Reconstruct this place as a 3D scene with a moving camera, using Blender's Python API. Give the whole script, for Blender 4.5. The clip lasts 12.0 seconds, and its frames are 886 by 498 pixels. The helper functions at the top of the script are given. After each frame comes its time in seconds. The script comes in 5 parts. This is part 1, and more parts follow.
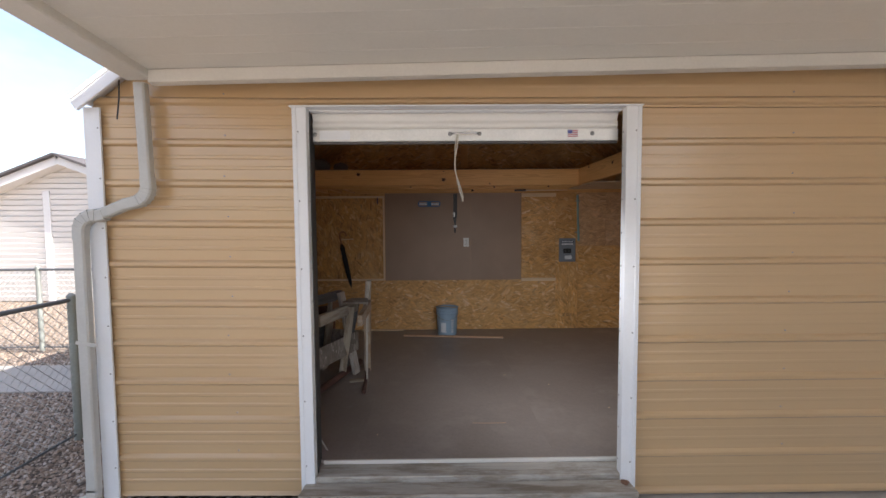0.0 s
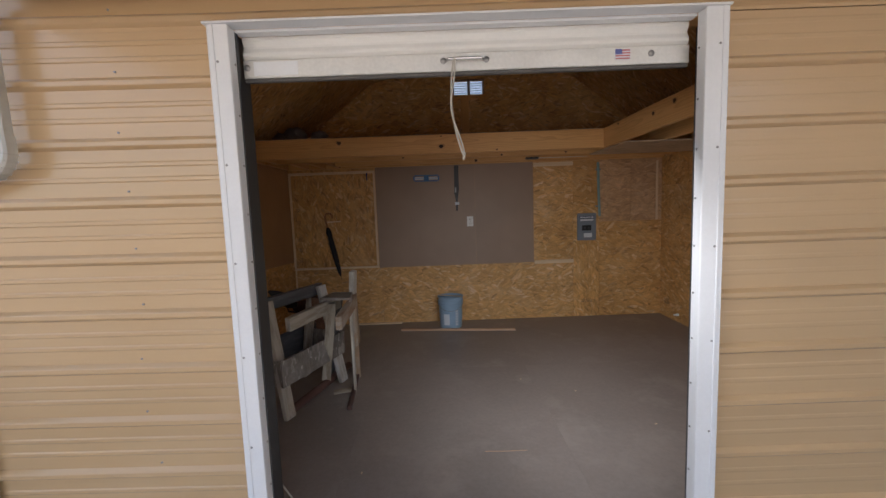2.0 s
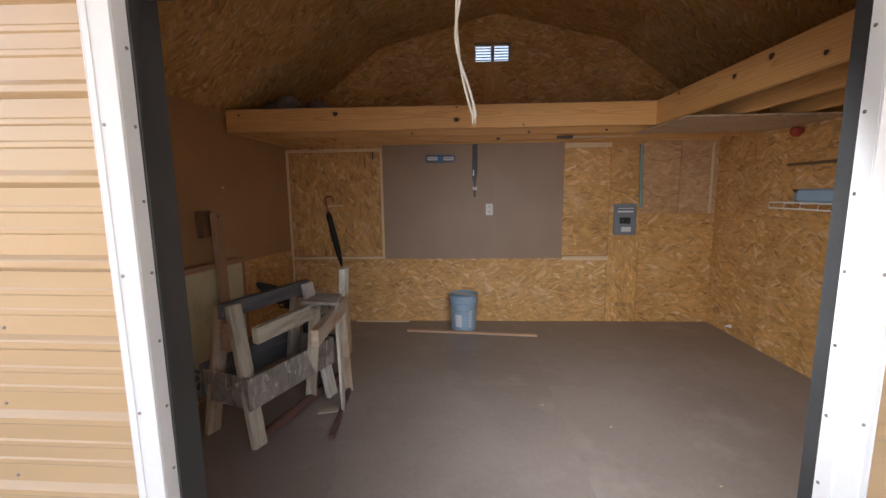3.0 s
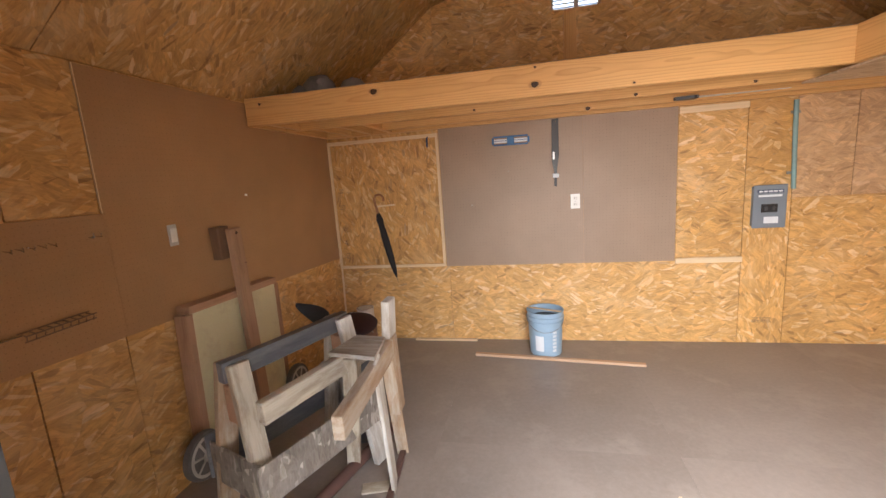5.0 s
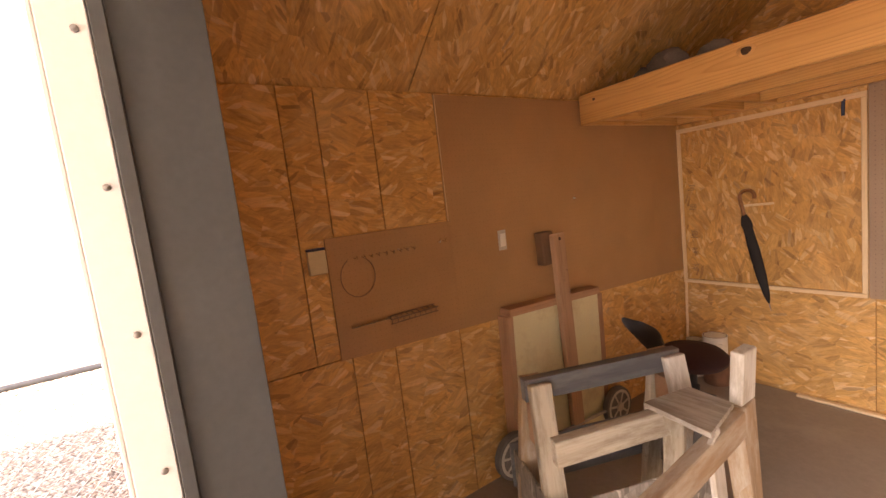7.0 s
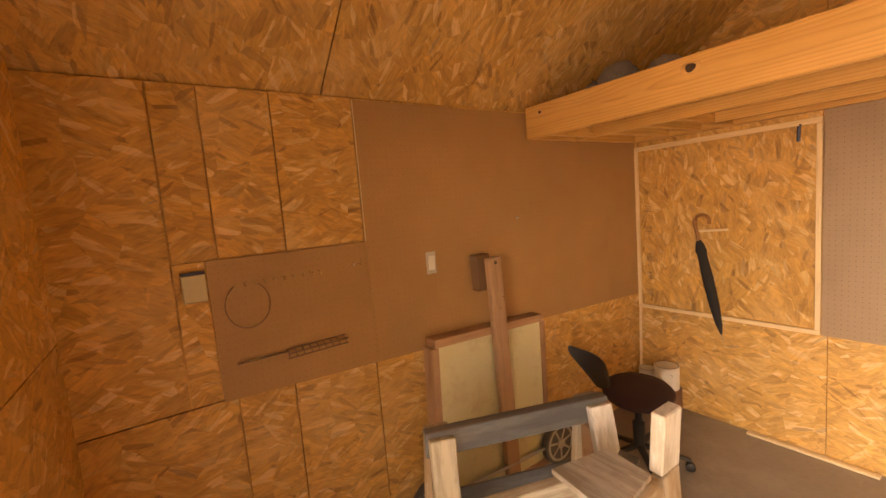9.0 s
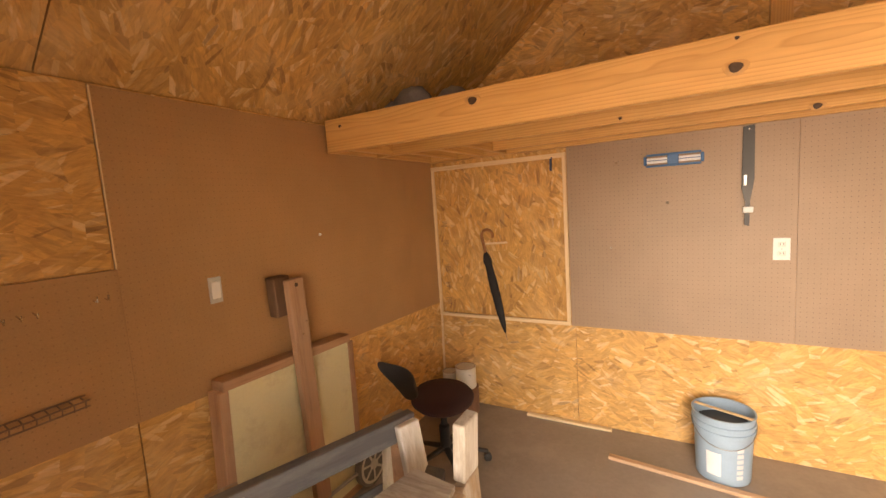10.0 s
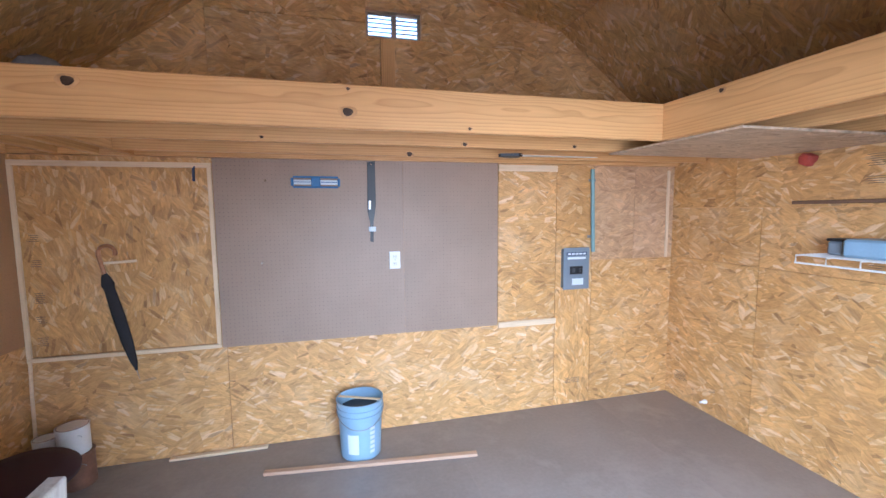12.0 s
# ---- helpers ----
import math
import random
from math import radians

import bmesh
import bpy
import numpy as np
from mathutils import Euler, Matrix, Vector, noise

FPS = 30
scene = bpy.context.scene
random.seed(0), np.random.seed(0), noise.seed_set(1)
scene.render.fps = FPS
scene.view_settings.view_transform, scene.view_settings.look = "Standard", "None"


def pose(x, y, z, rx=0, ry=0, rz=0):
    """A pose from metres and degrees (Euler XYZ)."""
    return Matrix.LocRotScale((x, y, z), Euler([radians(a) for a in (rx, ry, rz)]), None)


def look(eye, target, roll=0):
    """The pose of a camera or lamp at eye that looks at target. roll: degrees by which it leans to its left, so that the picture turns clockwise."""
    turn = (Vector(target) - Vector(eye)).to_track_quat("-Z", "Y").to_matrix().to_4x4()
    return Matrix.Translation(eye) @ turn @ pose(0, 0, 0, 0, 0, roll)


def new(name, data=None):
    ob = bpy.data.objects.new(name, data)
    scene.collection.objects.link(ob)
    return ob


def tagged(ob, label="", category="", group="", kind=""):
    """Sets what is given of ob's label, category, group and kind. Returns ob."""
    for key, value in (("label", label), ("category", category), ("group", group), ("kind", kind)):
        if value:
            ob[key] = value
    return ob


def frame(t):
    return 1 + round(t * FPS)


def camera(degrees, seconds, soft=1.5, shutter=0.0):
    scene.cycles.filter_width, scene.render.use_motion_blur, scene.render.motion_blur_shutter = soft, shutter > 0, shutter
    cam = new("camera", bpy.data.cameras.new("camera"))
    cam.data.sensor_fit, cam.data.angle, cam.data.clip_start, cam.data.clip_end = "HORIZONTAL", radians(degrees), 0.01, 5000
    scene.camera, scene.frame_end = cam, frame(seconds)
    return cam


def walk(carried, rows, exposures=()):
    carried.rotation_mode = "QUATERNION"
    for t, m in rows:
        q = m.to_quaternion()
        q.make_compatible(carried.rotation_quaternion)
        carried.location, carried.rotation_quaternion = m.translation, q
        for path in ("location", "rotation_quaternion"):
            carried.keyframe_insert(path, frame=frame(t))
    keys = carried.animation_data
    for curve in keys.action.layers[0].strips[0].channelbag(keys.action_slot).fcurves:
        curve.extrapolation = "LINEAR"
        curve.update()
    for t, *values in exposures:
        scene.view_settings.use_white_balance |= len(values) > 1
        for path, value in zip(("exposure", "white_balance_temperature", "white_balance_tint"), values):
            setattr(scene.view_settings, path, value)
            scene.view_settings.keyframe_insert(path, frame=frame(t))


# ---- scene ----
cam = camera(94.0, 12.0)
PATH = [
    (0, (-0.028, 0.035, 1.402), (-0.008, 2.032, 1.289), -0.4),
    (0.5, (0.02, 0.104, 1.384), (0.02, 2.098, 1.231), -0.2),
    (1, (0.137, 0.296, 1.372), (0.117, 2.288, 1.2), -0.4),
    (1.5, (0.088, 0.517, 1.356), (0.073, 2.508, 1.172), -1.1),
    (2, (0.014, 0.729, 1.357), (0.012, 2.719, 1.154), -2.1),
    (2.5, (0.065, 1.022, 1.358), (0.02, 3.005, 1.109), -1.4),
    (4.3, (0.09, 1.848, 1.436), (-0.195, 3.801, 1.109), -1.7),
    (4.5, (0.081, 1.904, 1.424), (-0.238, 3.85, 1.086), -2.2),
    (5, (-0.023, 2.091, 1.439), (-0.438, 4.018, 1.097), -4.0),
    (5.5, (-0.059, 2.21, 1.444), (-0.913, 3.994, 1.152), -5.1),
    (6, (-0.015, 2.331, 1.475), (-1.379, 3.748, 1.112), -5.1),
    (6.5, (-0.026, 2.353, 1.478), (-1.641, 3.493, 1.176), -6.6),
    (7, (-0.091, 2.394, 1.473), (-1.776, 3.45, 1.256), -6.8),
    (7.2, (-0.142, 2.405, 1.477), (-1.801, 3.503, 1.275), -5.9),
    (8.8, (-0.104, 2.713, 1.513), (-1.87, 3.627, 1.298), -5.2),
    (9, (-0.106, 2.754, 1.512), (-1.749, 3.875, 1.304), -4.7),
    (9.5, (-0.138, 2.809, 1.522), (-1.42, 4.329, 1.307), -4.5),
    (10, (-0.136, 2.834, 1.53), (-1.121, 4.561, 1.312), -3.9),
    (10.5, (-0.125, 2.827, 1.523), (-0.756, 4.713, 1.311), -2.5),
    (11, (-0.107, 2.811, 1.52), (-0.341, 4.787, 1.325), -1.5),
    (11.5, (-0.067, 2.804, 1.518), (0.094, 4.788, 1.317), -0.7),
    (12, (-0.02, 2.792, 1.515), (0.465, 4.723, 1.323), -0.5),
]
EXPOSURES = [(0.0, 1.8, 6600, 15), (1.5, 1.85, 6600, 15), (2.5, 2.15, 6500, 15), (4.4, 4.15, 7700, 17), (5.5, 4.2, 6400, 15), (6.5, 4.3, 8800, 28), (7.2, 4.35, 9800, 30), (9.0, 4.68, 15000, 28), (9.5, 4.7, 15000, 28), (10.0, 4.6, 10500, 22), (10.5, 4.55, 6300, 13), (11.0, 4.5, 5500, 11), (12.0, 4.45, 4900, 10)]
walk(cam, [(t, look(eye, target, roll)) for t, eye, target, roll in PATH], EXPOSURES)

# ---- world, sun, exposure ----
world = bpy.data.worlds.new("sky")
scene.world = world
world.use_nodes = True
wn = world.node_tree.nodes
sky = wn.new("ShaderNodeTexSky")
sky.sky_type = "NISHITA"
sky.sun_disc = False
sky.sun_elevation = radians(37)
sky.sun_rotation = radians(105)
sky.dust_density = 2.0
wn["Background"].inputs["Strength"].default_value = 0.11
wl = world.node_tree.links
wco, wmap, wcl, wrp, wmx = (wn.new("ShaderNode" + k) for k in ("TexCoord", "Mapping", "TexNoise", "ValToRGB", "Mix"))
wmap.inputs["Scale"].default_value = (1.0, 1.0, 2.2)
wcl.inputs["Scale"].default_value, wcl.inputs["Detail"].default_value, wcl.inputs["Roughness"].default_value = 2.3, 8.0, 0.6
wrp.color_ramp.elements[0].position, wrp.color_ramp.elements[1].position = 0.40, 0.66
wmx.data_type = "RGBA"
wmx.inputs[7].default_value = (2.7, 2.85, 3.1, 1.0)
wl.new(wco.outputs["Generated"], wmap.inputs["Vector"])
wl.new(wmap.outputs["Vector"], wcl.inputs["Vector"])
wl.new(wcl.outputs["Fac"], wrp.inputs["Fac"])
wl.new(wrp.outputs["Color"], wmx.inputs["Factor"])
wl.new(sky.outputs["Color"], wmx.inputs[6])
wl.new(wmx.outputs[2], wn["Background"].inputs["Color"])
sun = new("sun", bpy.data.lights.new("sun", "SUN"))
sun.data.energy = 3.7
sun.data.angle = radians(0.6)
sun.data.color = (1.0, 0.95, 0.87)
sun.matrix_basis = look((6, -1.6, 4.7), (0, 0, 0))

# added lamp in the doorway, standing in for skylight from under the porch
doorlight = new("doorway_fill", bpy.data.lights.new("doorway_fill", "AREA"))
doorlight.data.shape = "RECTANGLE"
doorlight.data.size, doorlight.data.size_y = 0.8, 0.8
doorlight.data.energy = 2.6
doorlight.data.spread = radians(115)
doorlight.data.color = (0.93, 0.97, 1.0)
doorlight.matrix_basis = look((0.45, 2.36, 1.45), (1.22, 4.05, 0.0))


# ---- materials ----
class Nodes:
    """A small wrapper round one material's node tree."""

    def __init__(self, name):
        self.m = bpy.data.materials.new(name)
        self.m.use_nodes = True
        self.t = self.m.node_tree
        self.bsdf = self.t.nodes["Principled BSDF"]

    def add(self, kind, **values):
        n = self.t.nodes.new("ShaderNode" + kind)
        for k, v in values.items():
            n.inputs[k.replace("_", " ")].default_value = v
        return n

    def link(self, a, b):
        self.t.links.new(a, b)

    def coords(self, scale=(1, 1, 1), shift=True):
        tc = self.add("TexCoord")
        mp = self.add("Mapping")
        mp.inputs["Scale"].default_value = scale
        self.link(tc.outputs["Object"], mp.inputs["Vector"])
        if shift:
            info = self.add("ObjectInfo")
            mul = self.add("VectorMath")
            mul.operation = "SCALE"
            mul.inputs[0].default_value = (37.0, 23.0, 11.0)
            self.link(info.outputs["Random"], mul.inputs["Scale"])
            self.link(mul.outputs[0], mp.inputs["Location"])
        return mp.outputs["Vector"]

    def noise(self, vec, scale, detail=4.0, rough=0.6):
        n = self.add("TexNoise", Scale=scale, Detail=detail, Roughness=rough)
        self.link(vec, n.inputs["Vector"])
        return n

    def ramp(self, fac, stops):
        r = self.add("ValToRGB")
        e = r.color_ramp.elements
        while len(e) < len(stops):
            e.new(0.5)
        for el, (p, c) in zip(e, stops):
            el.position = p
            el.color = (*c, 1.0) if len(c) == 3 else c
        self.link(fac, r.inputs["Fac"])
        return r.outputs["Color"]

    def mix(self, fac, a, b, blend="MIX"):
        n = self.add("Mix")
        n.data_type = "RGBA"
        n.blend_type = blend
        for sock, v in ((n.inputs["Factor"], fac), (n.inputs[6], a), (n.inputs[7], b)):
            if isinstance(v, (int, float)):
                sock.default_value = v
            elif isinstance(v, tuple):
                sock.default_value = (*v, 1.0)
            else:
                self.link(v, sock)
        return n.outputs[2]

    def math(self, op, a, b=0.0):
        n = self.add("Math")
        n.operation = op
        for sock, v in zip(n.inputs, (a, b)):
            if isinstance(v, (int, float)):
                sock.default_value = v
            else:
                self.link(v, sock)
        return n.outputs[0]

    def finish(self, color, rough, height=None, bump=0.2, dist=0.002, metal=0.0):
        if isinstance(color, tuple):
            self.bsdf.inputs["Base Color"].default_value = (*color, 1.0)
        else:
            self.link(color, self.bsdf.inputs["Base Color"])
        if isinstance(rough, float):
            self.bsdf.inputs["Roughness"].default_value = rough
        else:
            self.link(rough, self.bsdf.inputs["Roughness"])
        self.bsdf.inputs["Metallic"].default_value = metal
        if height is not None:
            b = self.add("Bump", Strength=bump, Distance=dist)
            self.link(height, b.inputs["Height"])
            self.link(b.outputs["Normal"], self.bsdf.inputs["Normal"])
        return self.m


def shade(c, k):
    return tuple(max(0.0, min(1.0, v * k)) for v in c)


def plain(name, base, rough=0.6, var=0.2, big=2.5, fine=60.0, bump=0.15, metal=0.0, stain=None):
    """A worn surface: broad stains and a fine grain."""
    n = Nodes(name)
    v = n.coords()
    a = n.noise(v, big, 5.0)
    b = n.noise(v, fine, 3.0)
    c = n.ramp(a.outputs["Fac"], [(0.3, shade(base, 1 - var)), (0.7, shade(base, 1 + var))])
    c = n.mix(0.35, c, n.ramp(b.outputs["Fac"], [(0.3, shade(base, 1 - var)), (0.75, shade(base, 1 + var))]))
    if stain:
        s = n.noise(v, big * 2.2, 8.0, 0.7)
        c = n.mix(n.ramp(s.outputs["Fac"], [(0.52, (0, 0, 0)), (0.66, (1, 1, 1))]), c, stain)
    r = n.math("ADD", n.math("MULTIPLY", a.outputs["Fac"], 0.25), max(0.0, rough - 0.12))
    return n.finish(c, r, b.outputs["Fac"], bump, 0.002, metal)


def flakes(name, dark, mid, light, upright=False, fine=1.0):
    """Oriented strand board: long flakes of many tones, pressed flat."""
    n = Nodes(name)
    v = n.coords()
    if upright:
        quarter = n.add("Mapping")
        quarter.inputs["Rotation"].default_value = (0, 0, radians(72))
        n.link(v, quarter.inputs["Vector"])
        v = quarter.outputs["Vector"]
    chunk = n.add("TexVoronoi", Scale=9.0)
    n.link(v, chunk.inputs["Vector"])
    sep = n.add("SeparateColor")
    n.link(chunk.outputs["Color"], sep.inputs["Color"])
    layers, streaks = [], []
    for k, (spread, sx, sy) in enumerate(((2.0, 5.8, 24.0), (1.7, 8.0, 38.0), (1.4, 11.0, 58.0))):
        rot = n.add("VectorRotate")
        rot.rotation_type = "Z_AXIS"
        ang = n.math("MULTIPLY", n.math("SUBTRACT", sep.outputs[k], 0.5), spread)
        n.link(v, rot.inputs["Vector"])
        n.link(ang, rot.inputs["Angle"])
        mp = n.add("Mapping")
        mp.inputs["Scale"].default_value = (sx * fine, sy * fine, 12.0)
        mp.inputs["Location"].default_value = (k * 3.1, k * 7.7, 0)
        n.link(rot.outputs["Vector"], mp.inputs["Vector"])
        w = n.noise(mp.outputs["Vector"], 1.3, 3.0)
        warp = n.mix(0.45, mp.outputs["Vector"], w.outputs["Color"], "ADD")
        vor = n.add("TexVoronoi", Scale=1.0)
        vor.feature = "SMOOTH_F1"
        vor.inputs["Smoothness"].default_value = 0.26
        n.link(warp, vor.inputs["Vector"])
        s_ = n.add("SeparateColor")
        n.link(vor.outputs["Color"], s_.inputs["Color"])
        layers.append(s_)
        streaks.append(n.noise(warp, 2.6, 4.0, 0.7))
    s1, s2, s3 = layers
    rust = tuple(0.45 * p + 0.55 * q for p, q in zip(dark, shade(mid, 0.55)))
    c1 = n.ramp(s1.outputs[0], [(0.0, shade(mid, 0.80)), (0.3, shade(mid, 0.96)), (0.7, shade(mid, 1.05)), (1.0, shade(mid, 1.22))])
    c2 = n.ramp(s2.outputs[1], [(0.0, shade(mid, 0.86)), (0.4, mid), (0.8, shade(mid, 1.14)), (1.0, shade(light, 0.96))])
    c3 = n.ramp(s3.outputs[1], [(0.0, shade(mid, 0.80)), (0.45, shade(mid, 0.98)), (1.0, shade(light, 0.96))])
    c = n.mix(n.ramp(s2.outputs[0], [(0.42, (0, 0, 0)), (0.56, (1, 1, 1))]), c1, c2)
    c = n.mix(n.ramp(s3.outputs[0], [(0.62, (0, 0, 0)), (0.74, (0.85, 0.85, 0.85))]), c, c3)
    c = n.mix(n.ramp(s2.outputs[2], [(0.86, (0, 0, 0)), (0.96, (0.45, 0.45, 0.45))]), c, rust)
    c = n.mix(n.ramp(s3.outputs[2], [(0.92, (0, 0, 0)), (0.98, (0.50, 0.50, 0.50))]), c, shade(dark, 0.8))
    c = n.mix(0.65, c, n.ramp(streaks[1].outputs["Fac"], [(0.28, (0.60, 0.50, 0.42)), (0.5, (0.98, 0.98, 0.97)), (0.72, (1.22, 1.22, 1.22))]), "MULTIPLY")
    big = n.noise(v, 1.5, 4.0)
    c = n.mix(1.0, c, n.ramp(big.outputs["Fac"], [(0.3, (0.82, 0.78, 0.72)), (0.7, (1.04, 1.04, 1.04))]), "MULTIPLY")
    pale = n.noise(v, 4.0, 5.0, 0.6)
    c = n.mix(n.ramp(pale.outputs["Fac"], [(0.50, (0, 0, 0)), (0.74, (0.30, 0.30, 0.30))]), c, light)
    info = n.add("ObjectInfo")
    c = n.mix(1.0, c, n.ramp(info.outputs["Random"], [(0.0, (0.92, 0.87, 0.80)), (0.35, (1.0, 0.98, 0.95)), (0.7, (1.0, 1.0, 1.04)), (1.0, (1.04, 0.98, 0.86))]), "MULTIPLY")
    h = n.math("ADD", n.math("MULTIPLY", s1.outputs[2], 0.6), n.math("MULTIPLY", s2.outputs[2], 0.5))
    h = n.math("ADD", h, n.math("MULTIPLY", streaks[0].outputs["Fac"], 0.5))
    return n.finish(c, 0.60, h, 0.35, 0.004)


def grain(name, base, dark, rough=0.6, knots=True, wear=None):
    """Sawn timber, its grain along local x."""
    n = Nodes(name)
    v = n.coords((1.0, 1.0, 1.0))
    mp = n.add("Mapping")
    mp.inputs["Scale"].default_value = (1.1, 16.0, 16.0)
    n.link(v, mp.inputs["Vector"])
    w = n.noise(v, 1.6, 2.0)
    warp = n.mix(0.9, mp.outputs["Vector"], w.outputs["Color"], "ADD")
    rings = n.noise(warp, 1.5, 6.0, 0.65)
    rings.inputs["Distortion"].default_value = 0.6
    c = n.ramp(rings.outputs["Fac"], [(0.32, shade(dark, 1.0)), (0.47, base), (0.6, shade(base, 1.12)), (0.72, shade(base, 0.82))])
    fib = n.add("Mapping")
    fib.inputs["Scale"].default_value = (6.0, 160.0, 160.0)
    n.link(v, fib.inputs["Vector"])
    f = n.noise(fib.outputs["Vector"], 1.0, 3.0)
    c = n.mix(0.3, c, n.ramp(f.outputs["Fac"], [(0.3, shade(base, 0.7)), (0.7, shade(base, 1.2))]))
    if wear:
        along = n.add("Mapping")
        along.inputs["Scale"].default_value = (0.22, 1.0, 1.0)
        n.link(v, along.inputs["Vector"])
        s = n.noise(along.outputs["Vector"], 11.0, 8.0, 0.72)
        c = n.mix(n.ramp(s.outputs["Fac"], [(0.46, (0, 0, 0)), (0.6, (0.8, 0.8, 0.8))]), c, wear)
    return n.finish(c, rough, f.outputs["Fac"], 0.25, 0.002)


def ringed(name, light, late):
    """Flat-sawn softwood: growth rings about a heart that runs along local x."""
    n = Nodes(name)
    here, v = n.coords(shift=False), n.coords()
    lengthwise = n.add("Mapping")
    lengthwise.inputs["Scale"].default_value = (1.0, 5.0, 5.0)
    n.link(v, lengthwise.inputs["Vector"])
    sway = n.noise(lengthwise.outputs["Vector"], 1.5, 2.5, 0.5)
    sep = n.add("SeparateXYZ")
    n.link(here, sep.inputs[0])
    dy = n.math("SUBTRACT", sep.outputs[1], 0.030)
    dz = n.math("ADD", n.math("SUBTRACT", sep.outputs[2], 0.012), n.math("MULTIPLY", n.math("SUBTRACT", sway.outputs["Fac"], 0.5), 0.05))
    d = n.math("SQRT", n.math("ADD", n.math("POWER", dy, 2.0), n.math("POWER", dz, 2.0)))
    phase = n.math("ADD", n.math("MULTIPLY", d, 95.0), n.math("MULTIPLY", sway.outputs["Fac"], 5.5))
    ring = n.math("FRACT", phase)
    c = n.ramp(ring, [(0.0, shade(light, 1.05)), (0.45, light), (0.80, tuple((a * 0.4 + b * 0.6) for a, b in zip(light, late))), (0.90, late), (1.0, shade(light, 1.05))])
    c = n.mix(0.36, c, light)
    fib = n.add("Mapping")
    fib.inputs["Scale"].default_value = (5.0, 140.0, 140.0)
    n.link(v, fib.inputs["Vector"])
    f = n.noise(fib.outputs["Vector"], 1.0, 3.0)
    c = n.mix(0.22, c, n.ramp(f.outputs["Fac"], [(0.3, shade(light, 0.75)), (0.7, shade(light, 1.15))]))
    big = n.noise(lengthwise.outputs["Vector"], 1.1, 4.0)
    c = n.mix(1.0, c, n.ramp(big.outputs["Fac"], [(0.32, (0.86, 0.80, 0.70)), (0.6, (1.0, 1.0, 1.0))]), "MULTIPLY")
    return n.finish(c, 0.5, f.outputs["Fac"], 0.2, 0.002)


def pegged(name, base, deep=0.62):
    """Perforated hardboard: rows of small holes an inch apart."""
    n = Nodes(name)
    v = n.coords(shift=False)
    sep = n.add("SeparateXYZ")
    n.link(v, sep.inputs[0])
    d = []
    for k in (0, 1):
        f = n.math("FRACT", n.math("MULTIPLY", sep.outputs[k], 39.37))
        d.append(n.math("POWER", n.math("SUBTRACT", f, 0.5), 2.0))
    hole = n.math("LESS_THAN", n.math("ADD", d[0], d[1]), 0.010)
    a, b = n.noise(v, 2.2, 4.0), n.noise(v, 190.0, 3.0)
    c = n.ramp(a.outputs["Fac"], [(0.3, shade(base, 0.88)), (0.7, shade(base, 1.1))])
    c = n.mix(0.25, c, n.ramp(b.outputs["Fac"], [(0.3, shade(base, 0.75)), (0.7, shade(base, 1.25))]))
    c = n.mix(hole, c, shade(base, deep))
    h = n.math("SUBTRACT", n.math("MULTIPLY", b.outputs["Fac"], 0.15), hole)
    return n.finish(c, 0.5, h, 0.4, 0.002)


def gravelly(name, tones, cell):
    n = Nodes(name)
    v = n.coords(shift=False)
    vor = n.add("TexVoronoi", Scale=cell)
    n.link(v, vor.inputs["Vector"])
    sep = n.add("SeparateColor")
    n.link(vor.outputs["Color"], sep.inputs["Color"])
    c = n.ramp(sep.outputs[0], [(0.0, tones[0]), (0.5, tones[1]), (1.0, tones[2])])
    a = n.noise(v, 0.7, 5.0)
    c = n.mix(0.6, c, n.ramp(a.outputs["Fac"], [(0.3, (0.7, 0.68, 0.66)), (0.7, (1, 1, 1))]), "MULTIPLY")
    # crevice shade between the stones, put into the colour by cell distance
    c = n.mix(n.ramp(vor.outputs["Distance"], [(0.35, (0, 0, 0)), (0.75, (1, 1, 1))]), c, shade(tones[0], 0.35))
    return n.finish(c, 0.9, n.math("SUBTRACT", 1.0, vor.outputs["Distance"]), 1.0, 0.015)


def enamel(name, base, rough):
    """Baked paint on rolled steel: long faint dust streaks along x, an even gloss."""
    n = Nodes(name)
    v = n.coords(shift=False)
    lengthwise = n.add("Mapping")
    lengthwise.inputs["Scale"].default_value = (0.7, 1.0, 14.0)
    n.link(v, lengthwise.inputs["Vector"])
    a, b = n.noise(lengthwise.outputs["Vector"], 1.4, 5.0), n.noise(v, 150.0, 3.0)
    c = n.ramp(a.outputs["Fac"], [(0.35, shade(base, 0.965)), (0.65, shade(base, 1.025))])
    c = n.mix(0.25, c, n.ramp(b.outputs["Fac"], [(0.3, shade(base, 0.96)), (0.7, shade(base, 1.04))]))
    n.bsdf.inputs["Coat Weight"].default_value = 1.0
    n.bsdf.inputs["Coat Roughness"].default_value = 0.16
    return n.finish(c, rough, a.outputs["Fac"], 0.06, 0.002)


BOARD_TONES = ((0.22, 0.10, 0.035), (0.66, 0.385, 0.142), (0.88, 0.66, 0.40))
OSB = flakes("strand board", *BOARD_TONES)
OSB_UP = flakes("upright strand board", *BOARD_TONES, True)
OSB_GREY = flakes("dusty grey strand board", (0.10, 0.085, 0.07), (0.40, 0.36, 0.31), (0.62, 0.58, 0.52))
OSB_SPECKLED = flakes("paint-speckled strand board", (0.05, 0.045, 0.04), (0.26, 0.24, 0.215), (0.70, 0.67, 0.62), False, 1.9)
RUSTY_WIRE = plain("rusty wire", (0.22, 0.135, 0.085), 0.6, 0.2, 20.0, 90.0, 0.1)
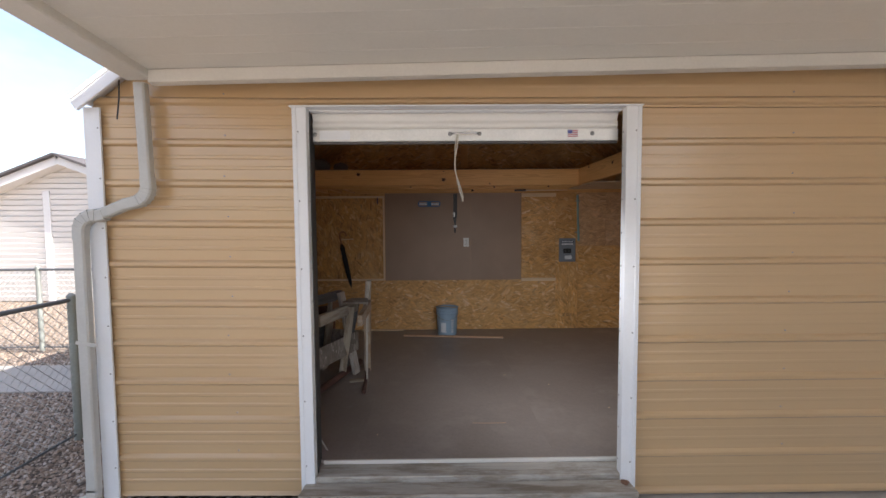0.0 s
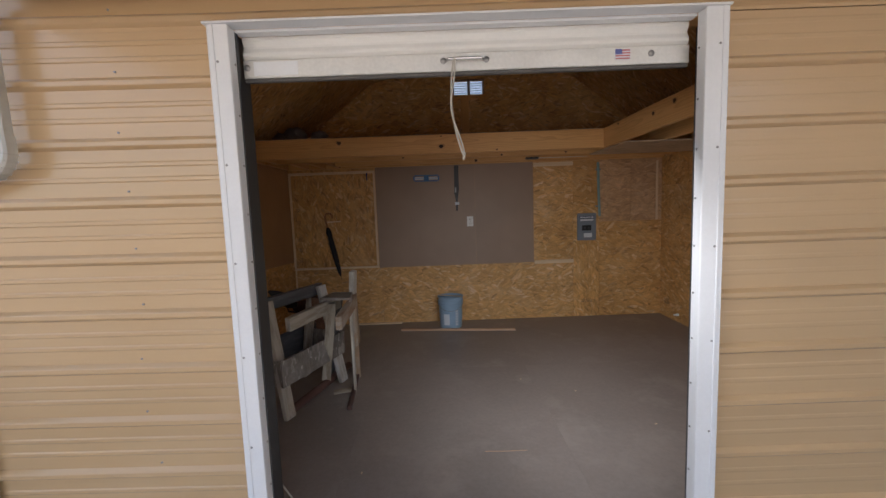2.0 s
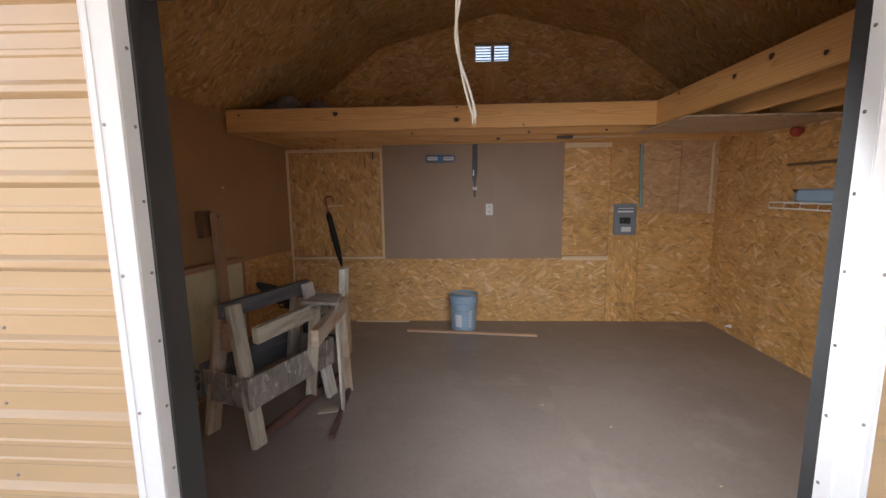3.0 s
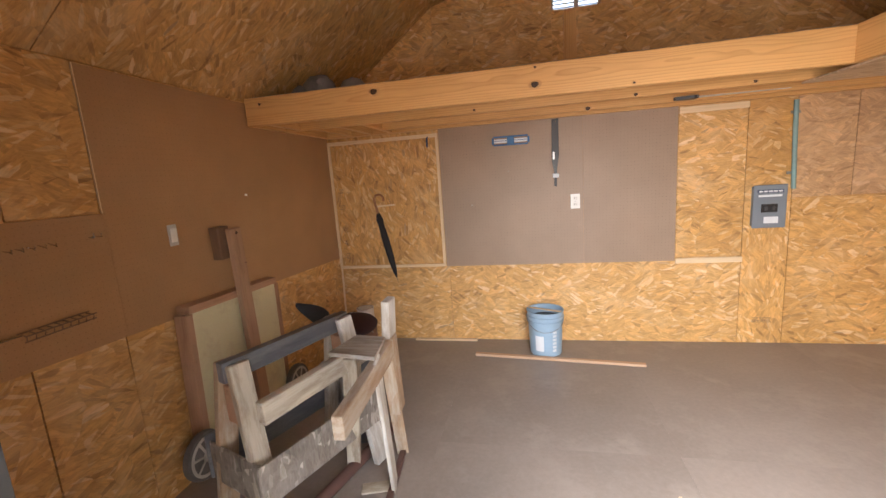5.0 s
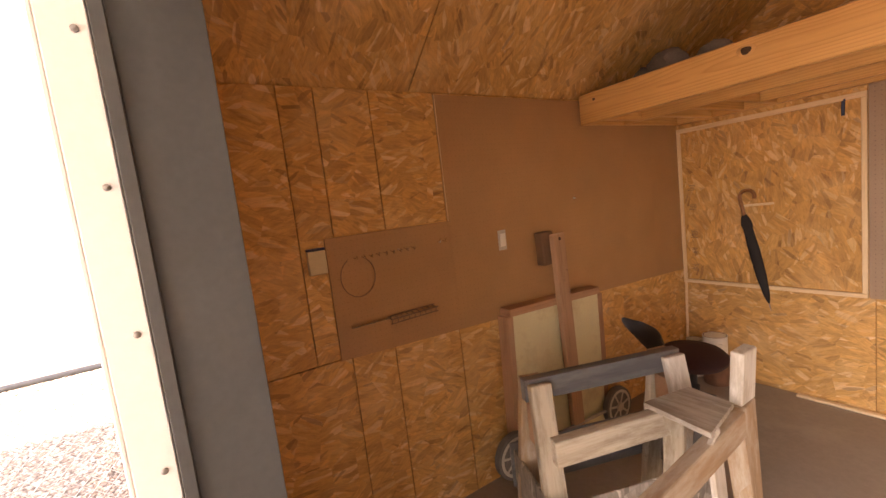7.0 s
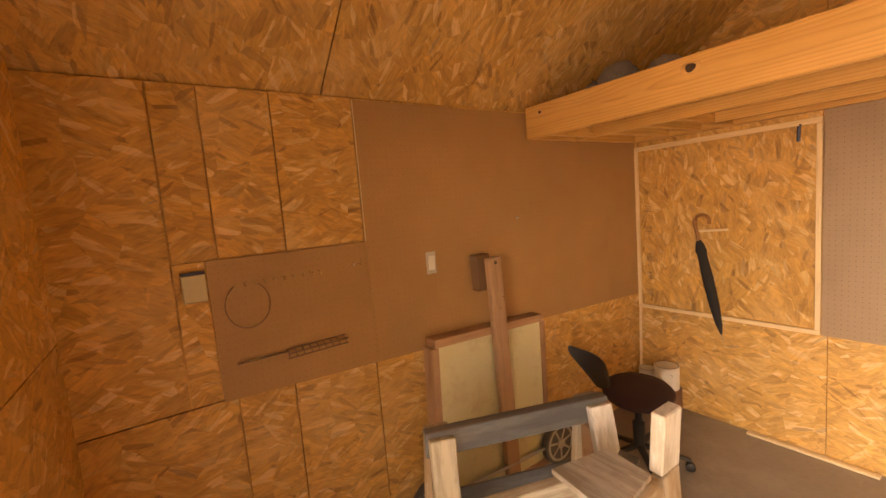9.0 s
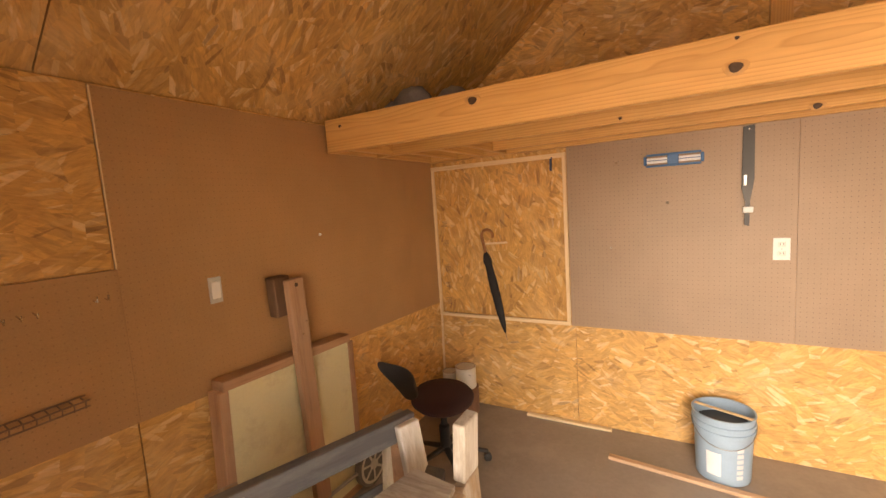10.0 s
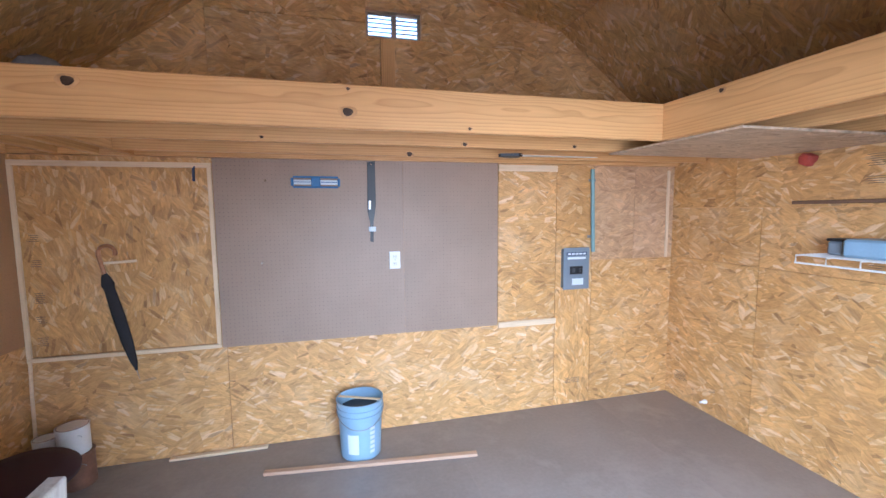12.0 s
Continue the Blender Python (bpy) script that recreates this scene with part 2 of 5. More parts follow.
OSB_DUSTY = flakes("dusty brown strand board", (0.16, 0.11, 0.07), (0.56, 0.44, 0.32), (0.74, 0.62, 0.48))
PLY = flakes("pinkish sheathing", (0.34, 0.19, 0.11), (0.60, 0.39, 0.22), (0.72, 0.51, 0.33))
PEG = pegged("brown pegboard", (0.335, 0.235, 0.170))
PEG_BROWN = pegged("tempered brown pegboard", (0.41, 0.235, 0.112), 0.80)
PINE = ringed("construction pine", (0.74, 0.43, 0.17), (0.52, 0.245, 0.075))
PALE = grain("pale batten", (0.74, 0.58, 0.38), (0.62, 0.44, 0.26), 0.6)
RED_WOOD = grain("reddish stained timber", (0.40, 0.235, 0.145), (0.26, 0.14, 0.08), 0.65)
POST_WOOD = grain("weathered red-brown timber", (0.40, 0.245, 0.155), (0.27, 0.15, 0.09), 0.65)
BATTEN = grain("pinkish batten", (0.54, 0.36, 0.24), (0.40, 0.24, 0.15), 0.6)
BROWN_WOOD = grain("weathered brown timber", (0.36, 0.25, 0.16), (0.22, 0.14, 0.08), 0.75, wear=(0.5, 0.45, 0.38))
WHITE_WOOD = grain("chipped white painted timber", (0.47, 0.425, 0.345), (0.33, 0.28, 0.21), 0.75, wear=(0.25, 0.19, 0.13))
PAINTED_WOOD = grain("worn white paint on timber", (0.66, 0.65, 0.61), (0.52, 0.50, 0.45), 0.6, wear=(0.40, 0.36, 0.30))
DARK_WOOD = grain("dark brown timber", (0.17, 0.095, 0.055), (0.10, 0.05, 0.03), 0.65)
GREY_WOOD = grain("grey painted timber", (0.10, 0.105, 0.115), (0.06, 0.065, 0.07), 0.45, wear=(0.17, 0.175, 0.18))
DECK = grain("weathered deck board", (0.44, 0.415, 0.37), (0.29, 0.265, 0.225), 0.85, wear=(0.22, 0.18, 0.14))
FLOOR = plain("worn brown painted floor", (0.27, 0.232, 0.208), 0.42, 0.20, 1.3, 45.0, 0.15, stain=(0.315, 0.275, 0.247))
KNOT = plain("dark knot", (0.06, 0.03, 0.015), 0.6, 0.4, 30.0, 120.0)
KNOT_RIM = plain("knot halo", (0.64, 0.36, 0.145), 0.55, 0.2, 20.0, 90.0)
SIDING = enamel("tan painted steel", (0.56, 0.385, 0.21), 0.28)
WHITE_STEEL = plain("white painted steel", (0.80, 0.82, 0.84), 0.4, 0.05, 2.5, 90.0, 0.04)
DIRTY_WHITE = plain("weathered white aluminium", (0.68, 0.66, 0.61), 0.5, 0.10, 1.6, 70.0, 0.06)
CURTAIN = plain("white painted curtain steel", (0.82, 0.82, 0.79), 0.4, 0.05, 1.8, 70.0, 0.04)
PORCH = plain("off-white porch ceiling panel", (0.76, 0.74, 0.68), 0.5, 0.06, 0.9, 60.0, 0.04)
GALV = plain("brushed aluminium", (0.76, 0.75, 0.72), 0.36, 0.12, 5.0, 80.0, 0.05, metal=0.6)
SPOUT = plain("weathered grey downspout metal", (0.50, 0.50, 0.475), 0.45, 0.12, 3.0, 70.0, 0.06)
TRACK = plain("dark track steel", (0.085, 0.09, 0.095), 0.5, 0.15, 5.0, 80.0, 0.05, metal=0.5)
SCREW = plain("screw head", (0.30, 0.30, 0.30), 0.35, 0.2, 30.0, 90.0, 0.05, metal=0.8)
CONCRETE = plain("grey concrete", (0.36, 0.34, 0.315), 0.85, 0.18, 1.1, 80.0, 0.3)
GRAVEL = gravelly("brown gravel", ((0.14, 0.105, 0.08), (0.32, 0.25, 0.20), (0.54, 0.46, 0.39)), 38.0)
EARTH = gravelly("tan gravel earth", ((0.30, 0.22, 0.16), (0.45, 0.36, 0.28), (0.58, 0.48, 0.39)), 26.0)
WIRE = plain("galvanised wire", (0.40, 0.40, 0.39), 0.5, 0.15, 8.0, 90.0, 0.05, metal=0.6)
POST = plain("dull galvanised post", (0.30, 0.33, 0.31), 0.55, 0.2, 6.0, 60.0, 0.1, metal=0.4)
DARK_RAIL = plain("dark steel rail", (0.09, 0.10, 0.11), 0.5, 0.2, 6.0, 60.0)
VINYL = plain("white vinyl siding", (0.76, 0.76, 0.75), 0.55, 0.04, 0.8, 60.0, 0.05)
SHINGLE = plain("dark shingle", (0.09, 0.085, 0.09), 0.85, 0.25, 2.0, 30.0, 0.3)
BLACK = plain("black plastic", (0.02, 0.021, 0.024), 0.45, 0.25, 8.0, 140.0, 0.1)
CLOTH = plain("black cloth", (0.022, 0.02, 0.022), 0.9, 0.3, 8.0, 300.0, 0.3)
MAROON = plain("dark maroon upholstery", (0.045, 0.018, 0.02), 0.85, 0.3, 8.0, 300.0, 0.3)
BLUE = plain("blue plastic", (0.04, 0.16, 0.38), 0.45, 0.15, 8.0, 100.0, 0.05)
STAMP = plain("faded black print", (0.20, 0.14, 0.09), 0.7, 0.3, 30.0, 120.0)
NAVY = plain("navy plastic", (0.03, 0.05, 0.12), 0.5, 0.15, 8.0, 100.0, 0.05)
BUCKET = plain("pale blue bucket plastic", (0.30, 0.44, 0.58), 0.42, 0.10, 6.0, 90.0, 0.05)
LABEL = plain("white label", (0.72, 0.76, 0.80), 0.55, 0.06, 8.0, 90.0, 0.02)
INK = plain("faded print", (0.62, 0.66, 0.70), 0.55, 0.1, 8.0, 90.0, 0.02)
WHITE_PLASTIC = plain("white plastic", (0.78, 0.78, 0.76), 0.4, 0.05, 6.0, 90.0, 0.03)
CREAM = plain("cream plastic", (0.62, 0.54, 0.36), 0.5, 0.08, 6.0, 90.0, 0.04)
YELLOW = plain("pale yellow board", (0.62, 0.58, 0.38), 0.6, 0.08, 2.0, 80.0, 0.06, stain=(0.52, 0.46, 0.30))
STEEL_BLUE = plain("blue grey enamel", (0.20, 0.235, 0.275), 0.42, 0.08, 6.0, 90.0, 0.04)
CHROME = plain("bright steel", (0.62, 0.62, 0.63), 0.25, 0.12, 8.0, 60.0, 0.03, metal=1.0)
TEAL = plain("weathered teal pipe", (0.22, 0.36, 0.36), 0.5, 0.2, 6.0, 70.0, 0.08)
RUST = plain("rusty brown can", (0.20, 0.10, 0.06), 0.6, 0.35, 12.0, 60.0, 0.15)
CAN_WHITE = plain("white paint can", (0.70, 0.69, 0.66), 0.45, 0.1, 8.0, 70.0, 0.05)
TYRE = plain("dusty black rubber", (0.12, 0.115, 0.11), 0.8, 0.3, 12.0, 90.0, 0.2)
WHEEL = plain("dusty grey wheel", (0.44, 0.42, 0.38), 0.6, 0.15, 14.0, 70.0, 0.1)
ROPE = plain("white cotton rope", (0.52, 0.49, 0.43), 0.85, 0.12, 40.0, 300.0, 0.5)
GREY_CLOTH = plain("grey dusty cloth", (0.20, 0.19, 0.19), 0.9, 0.3, 7.0, 90.0, 0.4)
RED = plain("red cloth", (0.36, 0.06, 0.04), 0.8, 0.3, 9.0, 120.0, 0.3)
WOOD_HANDLE = grain("polished wooden handle", (0.34, 0.15, 0.06), (0.22, 0.09, 0.03), 0.35)
MAROON_POLE = plain("dull red-brown painted pole", (0.115, 0.06, 0.05), 0.55, 0.25, 7.0, 80.0, 0.1)
BLOCKING_WALL = plain("beige blocking wall", (0.62, 0.58, 0.50), 0.7, 0.05, 1.0, 60.0, 0.1)
FLAG_BLUE = plain("sticker blue", (0.10, 0.12, 0.35), 0.5, 0.1)
FLAG_RED = plain("sticker red", (0.5, 0.12, 0.14), 0.5, 0.1)
glass = Nodes("window glass")
glass.bsdf.inputs["Transmission Weight"].default_value = 1.0
GLASS = glass.finish((0.50, 0.56, 0.62), 0.02)


# ---- mesh helpers ----
def block(bm, size, m=None, bevel=0.0):
    """A box of that size about the pose m, its edges eased."""
    m = m or Matrix()
    made = bmesh.ops.create_cube(bm, size=1.0)["verts"]
    for v in made:
        v.co = Vector((v.co.x * size[0], v.co.y * size[1], v.co.z * size[2]))
    if bevel:
        edges = list({e for v in made for e in v.link_edges})
        out = bmesh.ops.bevel(bm, geom=edges, offset=bevel, segments=1, affect="EDGES", profile=0.5)
        made = list({v for f in out["faces"] for v in f.verts} | {v for v in made if v.is_valid})
    bmesh.ops.transform(bm, matrix=m, verts=made)
    return made


def span(bm, lo, hi, bevel=0.0):
    size = [b - a for a, b in zip(lo, hi)]
    mid = [(a + b) / 2 for a, b in zip(lo, hi)]
    return block(bm, size, Matrix.Translation(mid), bevel)


def prism(bm, pts, z0, z1):
    """A polygon in local x and y, given depth along z."""
    lo = [bm.verts.new((x, y, z0)) for x, y in pts]
    hi = [bm.verts.new((x, y, z1)) for x, y in pts]
    bm.faces.new(hi)
    bm.faces.new(lo[::-1])
    for i in range(len(pts)):
        j = (i + 1) % len(pts)
        bm.faces.new((lo[i], lo[j], hi[j], hi[i]))


def lathe(bm, profile, segments=24, m=None, wobble=0.0):
    """A turned body from (radius, height) pairs."""
    rings = []
    for k, (r, z) in enumerate(profile):
        ring = []
        for i in range(segments):
            a = 2 * math.pi * i / segments
            rr = r * (1 + wobble * math.sin(3 * a + k))
            co = Vector((rr * math.cos(a), rr * math.sin(a), z))
            ring.append(bm.verts.new(m @ co if m else co))
        rings.append(ring)
    for a, b in zip(rings, rings[1:]):
        for i in range(segments):
            j = (i + 1) % segments
            bm.faces.new((a[i], a[j], b[j], b[i]))
    bm.faces.new(rings[0][::-1])
    bm.faces.new(rings[-1])


def tube(bm, path, radius, segments=8, flat=1.0):
    """A round bar along a path; flat squeezes it; radius may be a list."""
    path = [Vector(p) for p in path]
    rings = []
    for k, p in enumerate(path):
        d = (path[min(k + 1, len(path) - 1)] - path[max(k - 1, 0)]).normalized()
        up = Vector((0, 0, 1)) if abs(d.z) < 0.9 else Vector((0, 1, 0))
        a = d.cross(up).normalized()
        b = a.cross(d).normalized()
        r = radius[k] if isinstance(radius, (list, tuple)) else radius
        rings.append([bm.verts.new(p + a * r * math.cos(2 * math.pi * i / segments) + b * r * flat * math.sin(2 * math.pi * i / segments)) for i in range(segments)])
    for p, q in zip(rings, rings[1:]):
        for i in range(segments):
            j = (i + 1) % segments
            bm.faces.new((p[i], p[j], q[j], q[i]))
    bm.faces.new(rings[0][::-1])
    bm.faces.new(rings[-1])


def finish_mesh(name, bm, material, smooth=False):
    bmesh.ops.recalc_face_normals(bm, faces=bm.faces)
    me = bpy.data.meshes.new(name)
    bm.to_mesh(me)
    bm.free()
    me.materials.append(material)
    if smooth:
        for p in me.polygons:
            p.use_smooth = True
        me.set_sharp_from_angle(angle=radians(40))
    return me


def part(name, bm, material, parent=None, label="", m=None, smooth=False):
    ob = new(name, finish_mesh(name, bm, material, smooth))
    ob.parent = parent
    if m is not None:
        ob.matrix_basis = m
    return tagged(ob, label) if label else ob


def thing(name, label, category, m=None, group="", kind=""):
    ob = new(name)
    ob.empty_display_size = 0.05
    if m is not None:
        ob.matrix_basis = m
    return tagged(ob, label, category, group, kind)


def box_part(name, size, material, parent=None, m=None, bevel=0.002, label=""):
    bm = bmesh.new()
    block(bm, size, None, bevel)
    return part(name, bm, material, parent, label, m)


def board_pose(a, b, up=(0, 0, 1)):
    """The pose of a board from a to b: x along it, z as near up as may be."""
    a, b = Vector(a), Vector(b)
    x = (b - a).normalized()
    y = Vector(up).cross(x).normalized()
    z = x.cross(y)
    return Matrix.Translation((a + b) / 2) @ Matrix((x, y, z)).transposed().to_4x4()


def board(name, a, b, wide, thick, material, parent=None, up=(0, 0, 1), bevel=0.003, label=""):
    """A board from a to b: wide across (local y), thick along up (local z)."""
    length = (Vector(b) - Vector(a)).length
    return box_part(name, (length, wide, thick), material, parent, board_pose(a, b, up), bevel, label)


def clip(pts, outline):
    """A polygon cut to a convex outline that runs counter-clockwise."""
    for i in range(len(outline)):
        (ax, ay), (bx, by) = outline[i], outline[(i + 1) % len(outline)]
        out = []
        for k in range(len(pts)):
            p, q = pts[k], pts[(k + 1) % len(pts)]
            dp = (bx - ax) * (p[1] - ay) - (by - ay) * (p[0] - ax)
            dq = (bx - ax) * (q[1] - ay) - (by - ay) * (q[0] - ax)
            if dp >= 0:
                out.append(p)
            if dp * dq < 0:
                s = dp / (dp - dq)
                out.append((p[0] + s * (q[0] - p[0]), p[1] + s * (q[1] - p[1])))
        pts = out
        if not pts:
            return []
    return pts


def rect(x0, y0, x1, y1):
    return [(x0, y0), (x1, y0), (x1, y1), (x0, y1)]


# ---- the shed's shell ----
XL, XR, YF, YB = -1.755, 2.575, 2.46, 5.56
WALL_TOP, KNEE, PEAK = 1.985, 2.76, 3.05
KL, KR, MID = -0.73, 1.55, 0.41
GABLE = [(XL, 0.0), (XR, 0.0), (XR, WALL_TOP), (KR, KNEE), (MID, PEAK), (KL, KNEE), (XL, WALL_TOP)]
WX0, WX1, WZ0, WZ1 = 0.185, 0.540, 2.600, 2.785
DX0, DX1, DZ = -0.735, 0.992, 2.038

# local x, y, z of a wall panel: along the wall, up, out into the room
ON_BACK = Matrix(((1, 0, 0, 0), (0, 0, -1, YB), (0, 1, 0, 0), (0, 0, 0, 1)))
ON_LEFT = Matrix(((0, 0, 1, XL), (1, 0, 0, 0), (0, 1, 0, 0), (0, 0, 0, 1)))
ON_RIGHT = Matrix(((0, 0, -1, XR), (1, 0, 0, 0), (0, 1, 0, 0), (0, 0, 0, 1)))
ON_FRONT = Matrix(((1, 0, 0, 0), (0, 0, 1, YF), (0, 1, 0, 0), (0, 0, 0, 1)))


def structure(name, bm, material, label, category, m=None, local=False):
    if m is not None and not local:
        bmesh.ops.transform(bm, matrix=m, verts=bm.verts)
        m = None
    return tagged(part(name, bm, material, None, "", m), label, category, kind="structure")


def sheet(name, wall, on, pts, material, z=0.0, thick=0.011, gap=0.0022):
    """One panel on a wall: its outline cut to the gable, seams left open."""
    cx, cy = sum(p[0] for p in pts) / len(pts), sum(p[1] for p in pts) / len(pts)
    pts = [(x - gap * (1 if x > cx else -1), y - gap * (1 if y > cy else -1)) for x, y in pts]
    bm = bmesh.new()
    prism(bm, [(x - cx, y - cy) for x, y in pts], z, z + thick)
    return part(name, bm, material, wall, "", on @ Matrix.Translation((cx, cy, 0)))


# back wall, with the small window's opening through it
bm = bmesh.new()
for r in (rect(XL, 0, XR, WZ0), rect(XL, WZ0, WX0, WZ1), rect(WX1, WZ0, XR, WZ1), rect(XL, WZ1, XR, 3.2)):
    prism(bm, clip(r, GABLE), -0.10, -0.002)
wall_back = structure("wall_back", bm, PINE, "timber back wall lined with strand board and pegboard", "wall", ON_BACK)
for name, material, r in (
    ("osb_panel", OSB, rect(XL, 0.0, -0.717, 0.70)),
    ("osb_panel", OSB, rect(-0.717, 0.0, 1.535, 0.70)),
    ("osb_panel", OSB_UP, rect(XL, 0.70, -0.745, 1.83)),
    ("osb_panel", OSB, rect(1.078, 0.70, 1.535, 1.125)),
    ("osb_panel", OSB, rect(1.078, 1.125, 1.535, 1.83)),
    ("osb_panel", OSB_UP, rect(1.535, 0.0, 1.840, 1.10)),
    ("osb_panel", OSB, rect(1.535, 1.10, 1.840, 1.83)),
    ("osb_panel", OSB, rect(1.840, 0.0, XR, 1.118)),
    ("plywood_panel", PLY, rect(1.840, 1.118, 2.205, 1.83)),
    ("plywood_panel", PLY, rect(2.205, 1.118, XR, 1.83)),
    ("osb_panel", OSB, rect(XL, 1.83, -0.40, 2.10)),
    ("osb_panel", OSB, rect(-0.40, 1.83, 1.6, 2.10)),
    ("osb_panel", OSB, rect(1.6, 1.83, XR, 2.10)),
    ("osb_panel", OSB, rect(XL, 2.10, -0.735, 3.2)),
    ("osb_panel", OSB, rect(-0.735, 2.10, WX0, 2.688)),
    ("osb_panel", OSB, rect(WX0, 2.10, XR, WZ0 + 0.01)),
    ("osb_panel", OSB, rect(-0.735, 2.688, -0.360, 3.2)),
    ("osb_panel", OSB, rect(-0.349, 2.688, WX0, 3.2)),
    ("osb_panel", OSB, rect(WX1, WZ0 + 0.01, XR, 3.2)),
    ("osb_panel", OSB, rect(WX0, WZ1, WX1, 3.2)),
):
    pts = clip(r, GABLE)
    if len(pts) > 2:
        sheet(name, wall_back, ON_BACK, pts, material)
for r in (rect(-0.742, 0.672, 0.400, 1.86), rect(0.400, 0.672, 1.074, 1.86)):
    sheet("pegboard", wall_back, ON_BACK, r, PEG, 0.011, 0.006, 0.0008)
for a, b, w in (
    ((-1.727, 0.698), (-1.727, 1.769), 0.024), ((-0.757, 0.698), (-0.757, 1.769), 0.024),
    ((-1.739, 0.685), (-0.745, 0.685), 0.024), ((-1.739, 1.785), (-0.745, 1.785), 0.030),
    ((1.078, 0.672), (1.540, 0.672), 0.042), ((1.078, 1.80), (1.535, 1.80), 0.045),
    ((2.505, 1.12), (2.505, 1.80), 0.022),
):
    (x0, z0), (x1, z1) = a, b
    y = YB - 0.018
    board("batten", (x0, y, z0), (x1, y, z1), w, 0.014, PALE, wall_back, (0, -1, 0), 0.002)
board("stud", (0.315, YB - 0.028, 2.01), (0.315, YB - 0.028, WZ0 - 0.012), 0.09, 0.034, PINE, wall_back, (0, -1, 0), 0.003)

# left wall
bm = bmesh.new()
prism(bm, rect(YF - 0.1, 0, YB + 0.1, WALL_TOP), -0.10, -0.002)
wall_left = structure("wall_left", bm, PINE, "timber side wall lined with strand board and brown pegboard", "wall", ON_LEFT)
for r in (
    [(YF, 0.0), (2.92, 0.0), (2.92, 0.885), (YF, 0.885)], [(2.92, 0.0), (3.12, 0.0), (3.12, 0.885), (2.92, 0.885)],
    [(3.12, 0.0), (3.47, 0.0), (3.47, 0.869), (3.12, 0.885)], [(3.47, 0.0), (4.34, 0.0), (4.34, 0.83), (3.47, 0.869)], [(4.34, 0.0), (YB, 0.0), (YB, 0.80), (4.34, 0.83)],
    rect(YF, 0.885, 2.775, 1.985), rect(2.775, 0.885, 2.874, 1.39), rect(2.775, 1.39, 2.915, 1.985), rect(2.915, 1.54, 3.148, 1.985), rect(2.915, 1.39, 3.148, 1.54),
    rect(3.148, 1.39, 3.472, 1.985), rect(2.874, 0.90, 3.472, 1.39), rect(3.472, 0.86, YB, 1.985),
):
    sheet("osb_panel", wall_left, ON_LEFT, r, OSB, gap=0.003)
sheet("pegboard", wall_left, ON_LEFT, [(2.874, 0.878), (3.476, 0.855), (3.476, 1.388), (2.874, 1.388)], PEG_BROWN, 0.011, 0.006, 0.0003)
sheet("pegboard", wall_left, ON_LEFT, [(3.476, 0.855), (5.19, 0.787), (5.19, 1.975), (3.476, 1.975)], PEG_BROWN, 0.011, 0.006, 0.0003)
sheet("pegboard", wall_left, ON_LEFT, [(5.19, 0.787), (YB - 0.02, 0.772), (YB - 0.02, 1.975), (5.19, 1.975)], PEG_BROWN, 0.011, 0.006, 0.0003)
board("batten", (XL + 0.014, 3.474, 1.388), (XL + 0.014, 3.474, 1.975), 0.005, 0.008, PALE, wall_left, (1, 0, 0), 0.001)

# right wall
bm = bmesh.new()
prism(bm, rect(YF - 0.1, 0, YB + 0.1, WALL_TOP), -0.10, -0.002)
wall_right = structure("wall_right", bm, PINE, "timber side wall lined with strand board", "wall", ON_RIGHT)
for r in (
    rect(YF, 0, 3.60, 1.13), rect(3.60, 0, 4.83, 1.13), rect(4.83, 0, YB, 1.13),
    rect(YF, 1.13, 3.60, 1.51), rect(3.60, 1.13, 4.83, 1.51), rect(4.83, 1.13, YB, 1.51),
    rect(YF, 1.51, 3.70, 1.985), rect(3.70, 1.51, 5.02, 1.985), rect(5.02, 1.51, YB, 1.985),
):
    sheet("osb_panel", wall_right, ON_RIGHT, r, OSB)

# front wall, with the door's opening through it
bm = bmesh.new()
for r in (rect(XL, 0, DX0 - 0.030, DZ), rect(DX1 + 0.085, 0, XR, DZ), rect(XL, DZ, XR, 3.2)):
    prism(bm, clip(r, GABLE), -0.095, -0.002)
wall_front = structure("wall_front", bm, PINE, "timber front wall with tan steel siding outside", "wall", ON_FRONT)
for r in (rect(XL, 0, DX0 - 0.032, 1.20), rect(XL, 1.20, DX0 - 0.032, DZ), rect(DX1 + 0.088, 0, XR, 1.20), rect(DX1 + 0.088, 1.20, XR, DZ), rect(XL, DZ, XR, 3.2)):
    sheet("osb_panel", wall_front, ON_FRONT, clip(r, GABLE), OSB)

# floor of the shed: sheets butted edge to edge
bm = bmesh.new()
span(bm, (XL - 0.1, YF - 0.11, -0.13), (XR + 0.1, YB + 0.1, -0.018))
floor = structure("floor", bm, FLOOR, "worn brown painted sheet floor of the shed", "floor")
for x0, x1 in ((XL, -0.55), (-0.55, 0.67), (0.67, 1.89), (1.89, XR)):
    for y0, y1 in ((YF - 0.012, 4.1), (4.1, YB)):
        bm = bmesh.new()
        span(bm, (x0 + 0.0002, y0 + 0.0002, -0.018), (x1 - 0.0002, y1 - 0.0002, 0.0))
        part("floor_panel", bm, FLOOR, floor)


